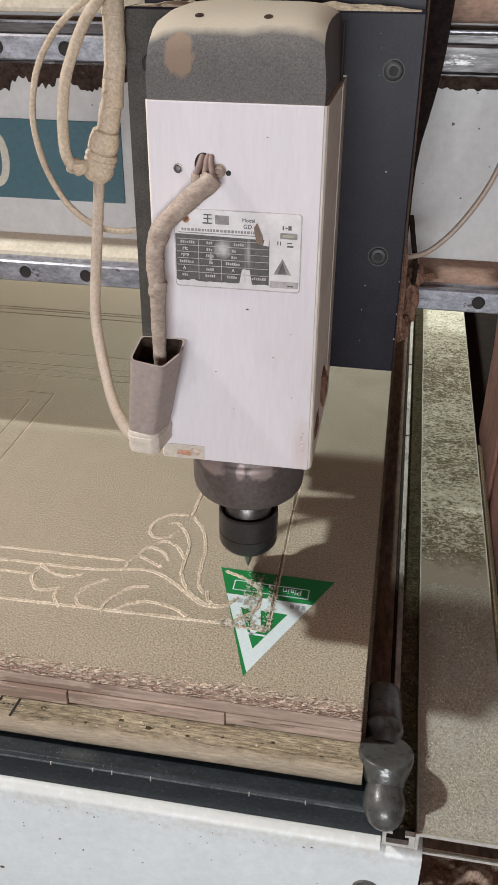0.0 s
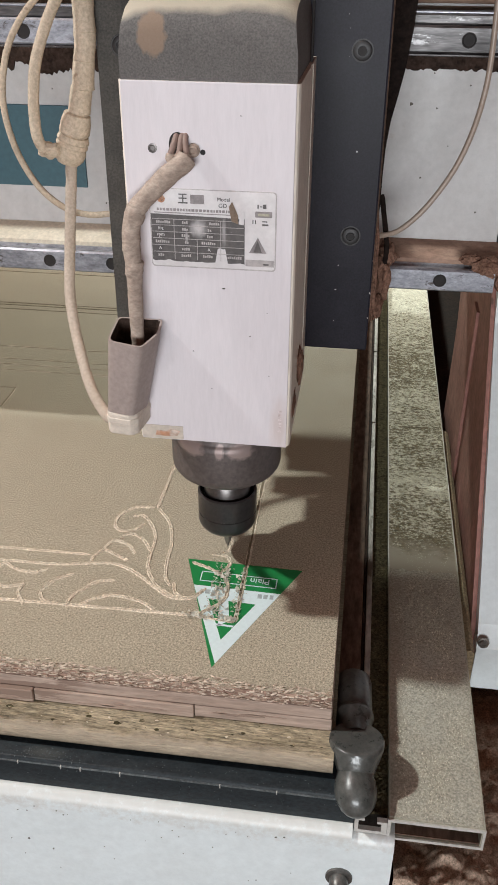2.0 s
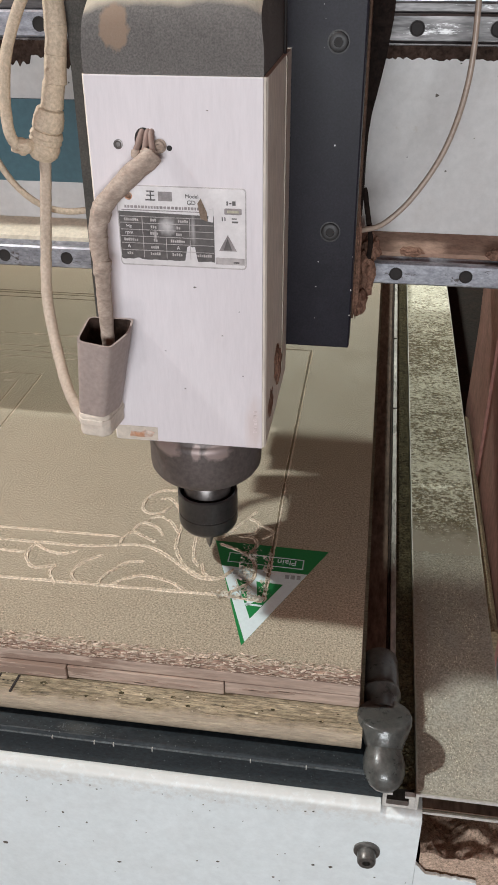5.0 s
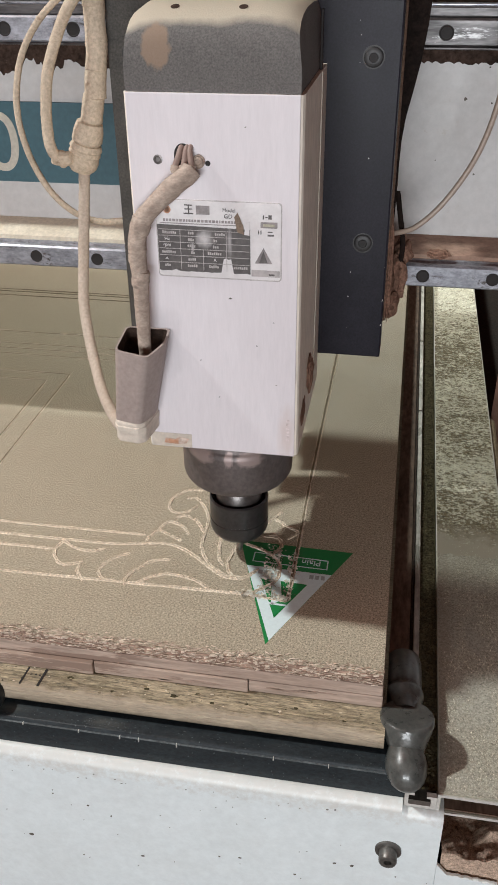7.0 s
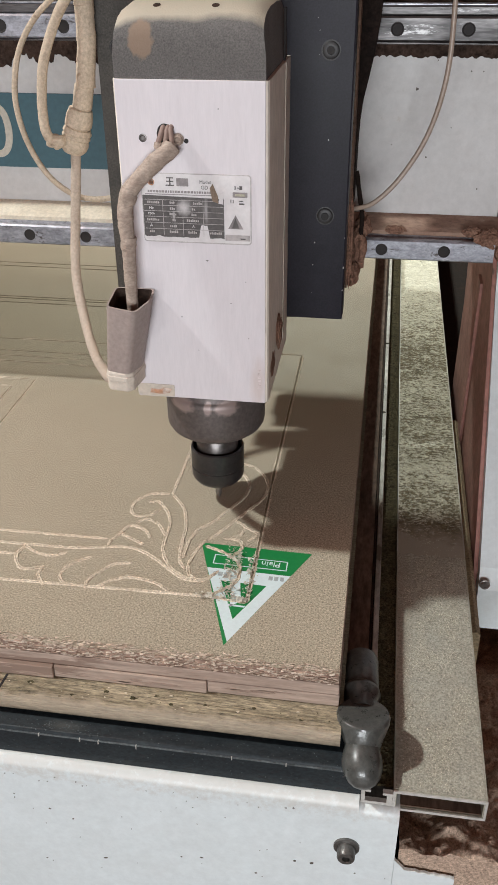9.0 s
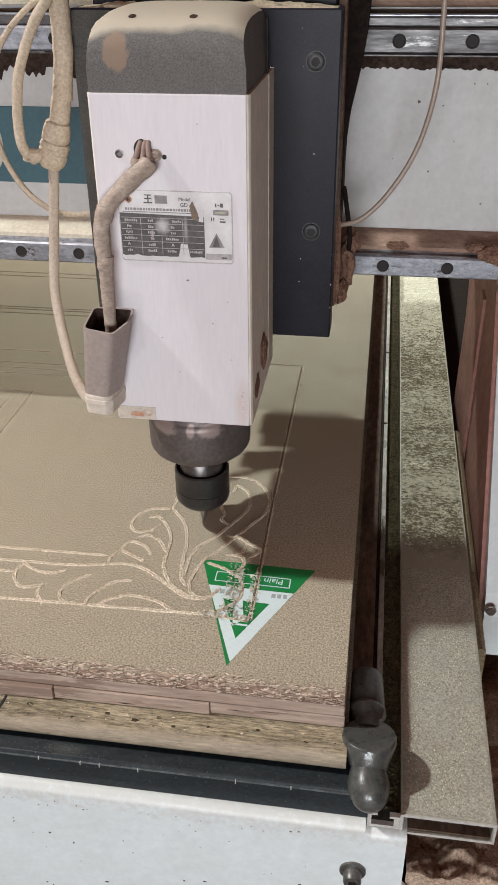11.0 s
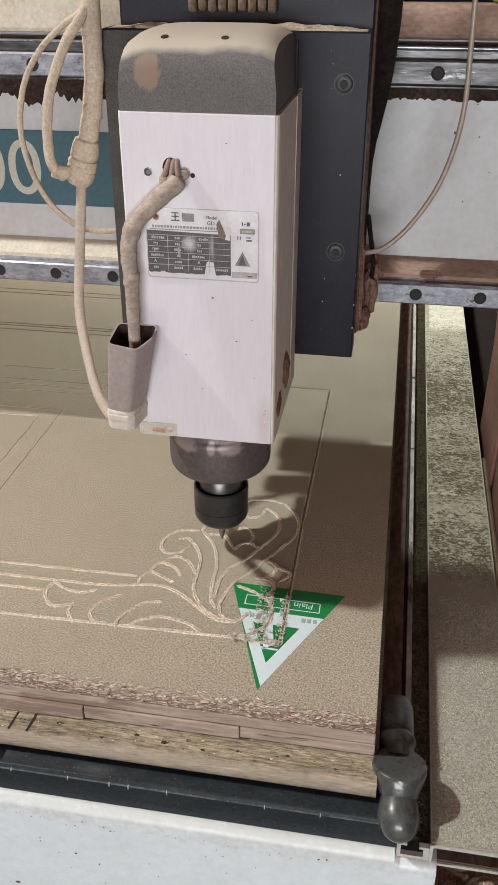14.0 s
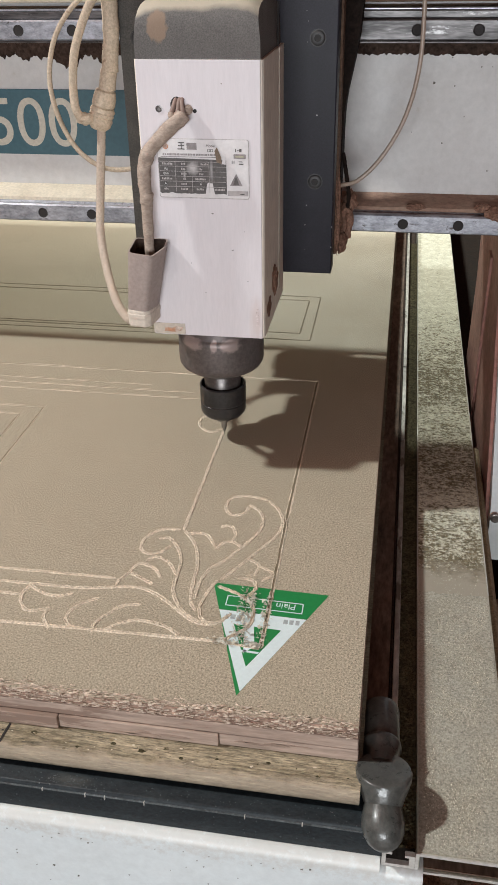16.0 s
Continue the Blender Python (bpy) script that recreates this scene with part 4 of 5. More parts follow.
flat("green_ground", [(-127.5, 135.5), (-31.5, 133), (-87, 16)], 0.00012, GREEN, sticker, "green ground")
flat("white_triangle", [(-116.5, 103.5), (-46.5, 101.5), (-85.2, 20)], 0.00022, WHITE_INK, sticker, "white triangle")
flat("inner_triangle", [(-102, 88.5), (-64.5, 86.5), (-85, 44.5)], 0.00032, GREEN, sticker)
flat("inner_mark", [(-93, 88), (-86, 87.6), (-82, 66), (-89.5, 58)], 0.00042, WHITE_INK, sticker)
flat("inner_bar", [(-95, 61.5), (-77.5, 60.5), (-78.3, 58.6), (-94.2, 59.5)], 0.00042, WHITE_INK, sticker)
for a, b in (((-113, 121.5), (-50.5, 119.5)), ((-113, 110), (-50.5, 108.2))):
    flat("frame_line", [a, b, (b[0], b[1] - 0.9), (a[0], a[1] - 0.9)], 0.00022, WHITE_INK, sticker)
for u, v in ((-113, 121.5), (-51.4, 119.5)):
    flat("frame_line", [(u, v), (u + 0.9, v), (u + 0.9, v - 11.8), (u, v - 11.8)], 0.00022, WHITE_INK, sticker)


def lettering(name, text, size, m, mat, parent, depth=0.0002, label=""):
    data = bpy.data.curves.new(name, "FONT")
    data.body, data.size, data.extrude = text, size, depth
    data.align_x = "CENTER"
    tmp = bpy.data.objects.new(name, data)
    scene.collection.objects.link(tmp)
    bpy.context.view_layer.update()
    me = bpy.data.meshes.new_from_object(tmp.evaluated_get(bpy.context.evaluated_depsgraph_get()))
    bpy.data.objects.remove(tmp)
    me.materials.clear()
    me.materials.append(mat)
    me.transform(Matrix.Translation(-origin(parent)) @ m)
    ob = new(name, me)
    ob.parent = parent
    return tagged(ob, label)


lettering("word", "Plain", 0.0088, pose(-0.0645, 0.1175, 0.0002, 0, 0, 178.5), WHITE_INK, sticker, 0.00008, "white word on the green ground")
for u, w in ((-110, 3), (-106, 4), (-101, 3), (-64, 3.4), (-59.5, 3.4), (-54.5, 3)):
    flat("faint_letter_bar", [(u, 99), (u + w, 99), (u + w, 94), (u, 94)], 0.00032, GREY_INK, sticker)

# ---- the ledge and sawdust beyond the profile ----
# ledge coloured near black to paint the shade of the void
part("side_ledge", block(0.052, 0.55, -0.0460, 2.4, -0.30, -0.235), GUSSET_DARK, bed, "steel ledge under the gantry foot, blackened for the shaded void")
heap = lumps(0.0525, 0.26, -0.0455, 0.42, -0.234, 0.022, 34, 130, 290, 2.0)
for v in heap.verts:
    v.co.z += 0.094 * max(0.0, min(1.0, (0.34 - v.co.y) / 0.36)) if v.co.y > -0.0450 else -0.03
tagged(part("sawdust_heap", heap, SAWDUST, smooth=True), "damp red-brown sawdust heaped on the ledge", "sawdust", kind="stuff")
flange_top = [(0.0497 + 0.0016 * k, -0.1335 - 0.0098 * min(1.0, k / 5) - 0.0035 * k / 28 + 0.0012 * noise.noise(Vector((k * 0.45, 7.0, 0)))) for k in range(29)]
part("lower_flange", prism("y", -0.0490, -0.0462, [(0.0950, -0.52), (0.0497, -0.52)] + flange_top), WHITE_PAINT, bed, "white lower edge of the panel below the sawdust")
crumbs = bmesh.new()
for k in range(170):
    c = (rnd.uniform(0.055, 0.20), rnd.uniform(-0.036, 0.20), 0.0)
    c = (c[0], c[1], -0.226 + 0.094 * max(0.0, min(1.0, (0.34 - c[1]) / 0.36)) + rnd.uniform(-0.006, 0.004))
    q = 0.0008 + 0.0036 * rnd.random() ** 3
    clod(c, (q * rnd.uniform(0.8, 1.5), q, q * 0.7), k, 0.6, crumbs)
tagged(part("sawdust_clods", crumbs, SAWDUST, smooth=True), "loose brown sawdust clods on the heap", "sawdust", kind="stuff")
tagged(part("sawdust_bank", prism("y", 0.14, 0.52, [(0.1092, -0.235), (0.1092, -0.0780), (0.1145, -0.0755), (0.1182, -0.0790), (0.1195, -0.235)]), TAN_DUST), "tan sawdust banked against the aluminium profile", "sawdust", kind="stuff")

# ---- gantry, which runs along the bed ----
gantry = thing("gantry", (-0.6, 0.46, -0.151), "grimy white router gantry with two linear rails", "gantry")
part("crossbeam", prism("x", -1.45, 0.119, [(0.417, 0.180), (0.417, 0.455), (0.704, 0.455), (0.704, 0.150), (0.66, 0.150), (0.45, 0.180)]), BEAM_PAINT, gantry, "grimy white painted crossbeam")
part("lower_ledge", prism("x", -1.45, -0.14, [(0.386, 0.177), (0.386, 0.198), (0.392, 0.2005), (0.4165, 0.2065), (0.4165, 0.177)]), CREAM_DUST, gantry, "pale dust-covered rail seat")
part("lower_ledge", prism("x", -0.14, 0.13, [(0.386, 0.177), (0.386, 0.198), (0.392, 0.2005), (0.4165, 0.2065), (0.4165, 0.177)]), DUSTY_LEDGE, gantry, "brown dust-covered rail seat")
part("upper_ledge", prism("x", -1.45, 0.13, [(0.3885, 0.368), (0.3885, 0.394), (0.392, 0.396), (0.4165, 0.400), (0.4165, 0.368)]), DUSTY_LEDGE, gantry, "dust-covered rail seat")
part("top_cover", block(-1.45, -0.14, 0.382, 0.4168, 0.4045, 0.46, 0.004), CREAM_DUST, gantry, "dusty cream cover strip")
part("top_cover", block(-0.14, 0.119, 0.378, 0.4168, 0.4035, 0.432, 0.012, 5), DUSTY_LEDGE, gantry, "dusty brown cover strip")

part("upper_bar", block(-0.14, 0.119, 0.394, 0.4166, 0.4325, 0.475, 0.003), PLATE_PAINT, gantry, "blue-black bar above the cover strip")
part("cable_plug", clod((0.0500, 0.3885, 0.4445), (0.0080, 0.0052, 0.0120), 31, 0.10), PLUG, gantry, "dusty yellow-green plastic plug", smooth=True)


def rail(z, name, label, steel):
    outline = [(0.3682, z - 0.0085), (0.3682, z + 0.0085), (0.3700, z + 0.0100), (0.3745, z + 0.0100), (0.3775, z + 0.0070), (0.3815, z + 0.0070), (0.3835, z + 0.0100), (0.3878, z + 0.0100),
               (0.3878, z - 0.0100), (0.3835, z - 0.0100), (0.3815, z - 0.0070), (0.3775, z - 0.0070), (0.3745, z - 0.0100), (0.3700, z - 0.0100)]
    ob = part(name, prism("x", -0.14, 0.115, outline), steel, gantry, label)
    # on the upper rail the lit left side is painted with brighter steel
    part("lit_length", prism("x", -1.45, -0.1402, outline), RAIL, ob, "left length of the rail, its lamplight put into the colour")
    if steel == RAIL_OILY:
        part("rail_edge", block(-1.45, 0.115, 0.3740, 0.3876, z + 0.0102, z + 0.0178, 0.0012), RAIL_OILY, ob)
        part("bright_edge", block(-1.45, 0.115, 0.3755, 0.3876, z + 0.0179, z + 0.0196, 0.0005), RAIL, ob, "bright upper edge of the rail")
        part("rail_edge", block(-1.45, 0.115, 0.3690, 0.3876, z - 0.0122, z - 0.0102, 0.0006), RAIL_OILY, ob)
    for k in range(13):
        part("screw_hole", lathe((0.0678 - 0.06 * k, 0.3683, z), [(0.0058, 0), (0.0058, 0.0004), (0.0050, 0.0005), (0.0044, 0.0002), (0, 0.0002)], 20, (0, -1, 0)), BLACK, ob)
    return ob


rail(0.1843, "lower_rail", "scratched steel linear rail with counterbored holes", RAIL)
rail(0.3795, "upper_rail", "oily steel linear rail under the cover", RAIL_OILY)
k = -1.45
rr = random.Random(11)
bottoms = []
while k < 0.125:
    deep = 0.0125 + (0.021 * abs(noise.noise(Vector((k * 31, 1.3, 0)))) + 0.010 * abs(noise.noise(Vector((k * 140, 5.1, 0)))) + 0.004 * rr.random() if k < -0.20 else 0.003 * rr.random())
    bottoms.append((k, 0.366 - deep))
    k += 0.0022
for x, z, q in ((0.0300, 0.3240, 0.0016), (0.0520, 0.3210, 0.0009), (0.0440, 0.2620, 0.0010), (0.0470, 0.3490, 0.0008), (0.0780, 0.3400, 0.0008), (0.0890, 0.3400, 0.0007), (0.0100, 0.2730, 0.0006), (0.0960, 0.2330, 0.0009), (-0.2480, 0.2270, 0.0009), (-0.2900, 0.3280, 0.0008), (0.0650, 0.2900, 0.0006)):
    ring = [(x + q * rr2 * math.cos(a), z + 0.9 * q * rr2 * math.sin(a)) for a, rr2 in ((0, 1.2), (1.0, 0.8), (2.0, 1.1), (3.1, 0.7), (4.2, 1.2), (5.2, 0.9))]
    part("paint_chip", prism("y", 0.4166, 0.4174, ring), PAINT_CHIP, gantry)
part("grease_band", prism("y", 0.4150, 0.4169, [(0.125, 0.366), (-1.45, 0.366)] + bottoms), GREASE, gantry, "dark ragged band of grease and peeled paint")
sign = part("sign_panel", block(-0.62, -0.2645, 0.4145, 0.4171, 0.2412, 0.3140, 0.0003), TEAL, gantry, "teal sign panel with cream numerals")
for k, digit in enumerate("500"):
    lettering("numeral", digit, 0.0775, pose(-0.4310 + 0.03875 * (k - 1), 0.4144, 0.2515, 90, 0, 0), CREAM, sign, 0.0004, "cream painted numeral")
for side, x0, x1, inner in ((1, 0.1240, 0.30, 0.1200), (-1, -1.62, -1.4465, -1.4463)):
    leg = part("side_leg", prism("x", x0, x1, [(0.205, -0.143), (0.205, -0.095), (0.215, -0.075), (0.385, 0.140), (0.405, 0.20), (0.405, 0.46), (0.706, 0.46), (0.706, 0.16), (0.640, 0.03), (0.655, -0.10), (0.655, -0.143)]), WHITE_PAINT, gantry, "white painted gantry side leg")
    part("inner_plate", prism("x", inner, inner + 0.0038, [(0.222, -0.138), (0.222, -0.090), (0.395, 0.150), (0.41, 0.17), (0.660, 0.17), (0.655, 0.12), (0.634, 0.03), (0.646, -0.10), (0.646, -0.138)]), RUST, leg, "red-primed inner plate")
    part("inner_rib", prism("x", inner - 0.003, inner, [(0.46, -0.14), (0.49, -0.14), (0.49, 0.12), (0.46, 0.12)]), RUST, leg)
    part("leg_bolt", lathe(((0.1290 if side > 0 else -1.46), 0.2052, -0.0875), [(0, 0), (0.0052, 0), (0.0052, 0.0010), (0.0040, 0.0013), (0.0040, 0.0034), (0.0020, 0.0034), (0.0020, 0.002), (0, 0.002)], 20, (0, -1, 0)), CHROME, leg, "small steel socket bolt", smooth=True)
for c, r, sd in (((0.108, 0.374, 0.197), (0.012, 0.010, 0.009), 11), ((0.122, 0.378, 0.188), (0.008, 0.012, 0.014), 12), ((0.094, 0.380, 0.201), (0.010, 0.006, 0.005), 13), ((0.020, 0.383, 0.200), (0.010, 0.005, 0.004), 14)):
    part("caked_sawdust", clod(c, r, sd), RAG, gantry, "caked brown sawdust on the rail")

# ---- carriage on the gantry rails ----
carriage = thing("carriage", (-0.1374, 0.32, 0.17), "blue-black spindle carriage on the gantry rails, caked with brown dust", "carriage")
part("rear_plate", block(-0.232, -0.040, 0.296, 0.320, 0.165, 0.66, 0.002), PLATE_PAINT, carriage)
part("cross_plate", block(-0.232, -0.0345, 0.287, 0.2955, 0.416, 0.62, 0.0015), PLATE_PAINT, carriage, "dusty blue-black upper plate")
for z in (0.1843, 0.3795):
    for x in (-0.215, -0.085):
        part("slide_block", block(x - 0.02, x + 0.045, 0.322, 0.3672, z - 0.017, z + 0.017, 0.002), STEEL, carriage)
part("side_gusset", prism("y", 0.322, 0.360, [(-0.0400, 0.165), (-0.0345, 0.175), (-0.0322, 0.240), (-0.0318, 0.264), (-0.0318, 0.285), (-0.0312, 0.306), (-0.0290, 0.326), (-0.0250, 0.345), (-0.0212, 0.365), (-0.0180, 0.390), (-0.0160, 0.420), (-0.0150, 0.480), (-0.0150, 0.620), (-0.0400, 0.620)]), GUSSET_DARK, carriage, "oily black-brown side cover")
part("strap", cable([(-0.0310, 0.330, 0.268), (-0.0268, 0.328, 0.246), (-0.0235, 0.327, 0.226), (-0.0245, 0.328, 0.208)], 0.0021, 8, 0.003, 0.2), GUSSET_DARK, carriage, "dark hanging strap", smooth=True)
# added block: keeps the bulb from shining through behind the carriage
part("light_stop", block(-0.2250, -0.0420, 0.3215, 0.3660, 0.1500, 0.1648, 0.002), GREASE, carriage, "added block under the slide blocks, stops stray lamplight")
part("side_strip", block(-0.0396, -0.0330, 0.2968, 0.3215, 0.170, 0.62, 0.0008), BROWN_STEEL, carriage)
for c, r, sd in (((-0.027, 0.335, 0.196), (0.009, 0.016, 0.020), 1), ((-0.023, 0.345, 0.214), (0.008, 0.012, 0.010), 2), ((-0.029, 0.320, 0.176), (0.006, 0.014, 0.010), 3), ((-0.033, 0.300, 0.212), (0.003, 0.006, 0.045), 4)):
    part("caked_dust", clod(c, r, sd), RAG, carriage, "caked red-brown dust")
for k in range(9):
    x = -0.1750 + 0.0076 * k
    part("chain_link", block(x, x + 0.0066, 0.276, 0.2868, 0.4285 + 0.001 * (k % 2), 0.446, 0.0025, 3), CHAIN, carriage, "dust-caked brown chain link")

# ---- spindle, which the carriage lifts and lowers ----
AX, AY = -0.1374, 0.191
spindle = thing("spindle_motor", (AX, AY, 0.0), "white air-cooled spindle motor with a dusty grey cap", "spindle")
plate = part("mounting_plate", block(-0.238, -0.0345, 0.2585, 0.2865, 0.1560, 0.4120, 0.0012), PLATE_PAINT, spindle, "blue-black steel mounting plate")
for x, face in ((-0.0530, 0.2583), (-0.2205, 0.2577)):
    for z in (0.3767, 0.2489):
        part("socket_screw", lathe((x, face, z), [(0.0076, -0.0004), (0.0076, 0.0002), (0.0071, 0.0003), (0.0066, 0.0002), (0.0064, 0.0010), (0.0057, 0.0015), (0.0032, 0.0015), (0.0030, 0.0002), (0, 0.0002)], 24, (0, -1, 0)), SCREW_DARK, plate, "dark steel socket screw", smooth=True)
        part("screw_socket", lathe((x, face - 0.0017, z), [(0.0031, 0), (0.0031, 0.0003), (0, 0.0003)], 6, (0, -1, 0)), BLACK, plate)
part("dusty_edge", block(-0.2383, -0.1880, 0.2578, 0.2583, 0.1575, 0.4105), PLATE_DUST, plate, "grey dusty side of the plate")
part("plate_edge_dust", lumps(-0.237, -0.035, 0.2588, 0.2862, 0.4119, 0.0050, 60, 60, 8, 9.0, 1.0), CAP_DUST, plate, "sawdust along the top edge")
for k in range(11):
    x, z, q = rnd.choice((-0.0352, -0.0353, rnd.uniform(-0.075, -0.037), -0.0620)), rnd.uniform(0.16, 0.40), 0.0002 + 0.0005 * rnd.random() ** 2
    ring = [(min(-0.0349, x + q * rnd.uniform(0.6, 1.3) * math.cos(a)), z + q * rnd.uniform(0.6, 1.8) * math.sin(a)) for a in (0, 1.2, 2.4, 3.6, 4.9)]
    part("white_fleck", prism("y", 0.2582, 0.2586, ring), LABEL, plate)
XL, XR, YF, YB = -0.1885, -0.0862, 0.134, 0.2584
body = part("body", prism("z", 0.1355, 0.3727, [(XL, YF), (XR, YF), (XR + 0.0012, YF + 0.0006), (XR + 0.0022, YF + 0.0030), (XR + 0.0022, YB), (XL - 0.0012, YB), (XL - 0.0012, YF + 0.0012)]), SIDE_PAINT, spindle, "dust-stained motor casing")
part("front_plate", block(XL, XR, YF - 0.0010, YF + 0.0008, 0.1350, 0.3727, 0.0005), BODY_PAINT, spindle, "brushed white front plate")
part("side_seam", block(XR + 0.0021, XR + 0.0028, 0.226, 0.229, 0.15, 0.372), CREAM, body)
cap_profile = [(YF + 0.0005, 0.3729), (YF + 0.0005, 0.3860), (YF + 0.0008, 0.3980), (YF + 0.0022, 0.4048), (YF + 0.0060, 0.4100), (YF + 0.0120, 0.4145), (YF + 0.0220, 0.4175), (YF + 0.0400, 0.4195),
               (0.205, 0.4200), (0.228, 0.4190), (0.243, 0.4140), (0.250, 0.4050), (0.252, 0.3900), (0.252, 0.3729)]
cap_bm = bmesh.new()
cap_rows = []
for y, z in cap_profile:
    row = []
    for i in range(25):
        u = 2 * i / 24 - 1
        high = max(0.0, min(1.0, (z - 0.386) / 0.026))
        side = 1 - 0.045 * high * abs(u) ** 3
        row.append(cap_bm.verts.new((AX + 0.0512 * u * side, y, z - 0.0060 * high * abs(u) ** 6)))
    cap_rows.append(row)
for a, b in zip(cap_rows, cap_rows[1:]):
    for i in range(24):
        cap_bm.faces.new((a[i], a[i + 1], b[i + 1], b[i]))
for i in (0, 24):
    cap_bm.faces.new([row[i] for row in cap_rows])
cap = part("cap", cap_bm, CAP_GREY, spindle, "textured grey plastic cap under sawdust", smooth=True)
part("cap_seam", block(XR + 0.0004, XR + 0.0020, 0.226, 0.2295, 0.373, 0.4085, 0.0004), BLACK, cap)
for x in (-0.160, -0.121):
    part("cap_screw_well", lathe((x, YF + 0.0150, 0.4150), [(0.0026, 0.0007), (0.0021, 0.0007), (0.0016, 0.0002), (0, 0.0002)], 18, (0, -0.42, 1)), GREASE, cap)
# label


def plate_shape(x0, x1, z0, z1, r):
    """A flat outline with round corners."""
    out = []
    for cx, cz, start in ((x1 - r, z1 - r, 0), (x0 + r, z1 - r, 90), (x0 + r, z0 + r, 180), (x1 - r, z0 + r, 270)):
        out += [(cx + r * math.cos(radians(start + 22.5 * k)), cz + r * math.sin(radians(start + 22.5 * k))) for k in range(5)]
    return out


rim = part("label_rim", prism("y", YF - 0.0013, YF - 0.0009, plate_shape(-0.1748, -0.0961, 0.2600, 0.3094, 0.0022)), LABEL_RIM, spindle, "grey rim of the label")
plaque = part("rating_label", prism("y", YF - 0.0016, YF - 0.0009, plate_shape(-0.1742, -0.0968, 0.2609, 0.3088, 0.0019)), LABEL, spindle, "worn silver rating label")
field = [(-0.1156, 0.2640), (-0.1156, 0.2925), (-0.1740, 0.2938), (-0.1740, 0.2648)]
field += [(-0.1725 + 0.0016 * k, 0.2640 + 0.0022 * abs(noise.noise(Vector((k * 0.9, 4.0, 0)))) + (0.0090 if 25 <= k <= 28 else 0.0)) for k in range(35)]
part("printed_field", prism("y", YF - 0.0020, YF - 0.0015, field), PRINT, plaque, "worn black printed table with a torn lower edge")
ROW_Z = (0.2908, 0.2869, 0.2828, 0.2787, 0.2744, 0.2700, 0.2660)
for z in ROW_Z[:-1]:
    part("table_rule", block(-0.1732, -0.1160, YF - 0.0022, YF - 0.0019, z - 0.00015, z + 0.00015), LABEL_RIM, plaque)
for x, z0, z1 in ((-0.1596, 0.2655, 0.2910), (-0.1453, 0.2655, 0.2787), (-0.1305, 0.2655, 0.2910)):
    part("table_rule", block(x - 0.00015, x + 0.00015, YF - 0.0022, YF - 0.0019, z0, z1), LABEL_RIM, plaque)


def plate_word(text, x, z, size, ink):
    lettering("printed_word", text, size, pose(x, YF - 0.0020, z, 90, 0, 0), ink, plaque, 0.0001)


for text, x, z in (("Hz", -0.1680, 0.2839), ("rpm", -0.1682, 0.2801), ("A", -0.1688, 0.2714), ("A", -0.1379, 0.2714)):
    plate_word(text, x, z, 0.0030, LABEL)
plate_word("Model", -0.1285, 0.3029, 0.0032, PRINT)
plate_word("GD", -0.1290, 0.2990, 0.0036, PRINT)
for z, cells in ((0.2881, ((-0.1708, 0.0080), (-0.1545, 0.0034), (-0.1375, 0.0052))), (0.2839, ((-0.1545, 0.0030), (-0.1385, 0.0022))), (0.2800, ((-0.1550, 0.0046), (-0.1390, 0.0036))),
                 (0.2757, ((-0.1716, 0.0082), (-0.1530, 0.0018), (-0.1425, 0.0080))), (0.2714, ((-0.1550, 0.0042),)), (0.2672, ((-0.1702, 0.0036), (-0.1555, 0.0052), (-0.1418, 0.0060), (-0.1262, 0.0080)))):
    for x, w in cells:
        k = x
        while k < x + w:
            part("print_bar", block(k, k + 0.0009, YF - 0.0022, YF - 0.0019, z, z + rnd.choice((0.0013, 0.0017))), LABEL_RIM, plaque)
            k += 0.0013
part("round_mark", lathe((-0.1672, YF - 0.0015, 0.3030), [(0.0024, 0), (0.0024, 0.0004), (0.0018, 0.0004), (0.0018, 0.0001), (0, 0.0001)], 20, (0, -1, 0)), RUST_TAG, plaque, "faded round mark")
for x, w, z, h in ((-0.1562, 0.0050, 0.3058, 0.0007), (-0.1562, 0.0050, 0.3034, 0.0007), (-0.1568, 0.0060, 0.3006, 0.0008), (-0.1540, 0.0008, 0.3006, 0.0058), (-0.1490, 0.0085, 0.3006, 0.0055)):
    part("logo_bar", block(x, x + w, YF - 0.0018, YF - 0.0015, z, z + h), PRINT_LINE if w > 0.008 else PRINT, plaque)
k = -0.1700
while k < -0.1255:
    w = rnd.uniform(0.0008, 0.0020)
    part("print_bar", block(k, k + w, YF - 0.0018, YF - 0.0015, 0.2958, 0.2974), PRINT_LINE, plaque)
    k += w + 0.0006
part("print_bar", block(-0.1720, -0.1240, YF - 0.0018, YF - 0.0015, 0.2944, 0.2949), PRINT_LINE, plaque)
part("warning_triangle", prism("y", YF - 0.0020, YF - 0.0015, [(-0.1128, 0.2716), (-0.1020, 0.2716), (-0.1074, 0.2815)]), PRINT_LINE, plaque, "faded warning triangle")
part("warning_core", prism("y", YF - 0.0022, YF - 0.0019, [(-0.1100, 0.2722), (-0.1048, 0.2722), (-0.1074, 0.2796)]), PRINT, plaque)
part("yellowed_bar", prism("y", YF - 0.0020, YF - 0.0015, plate_shape(-0.1092, -0.0988, 0.2940, 0.2976, 0.0006)), PRINT_LINE, plaque, "yellowed stripe")
part("yellowed_core", block(-0.1075, -0.1004, YF - 0.0022, YF - 0.0019, 0.2950, 0.2965), DUST_GRAIN, plaque)
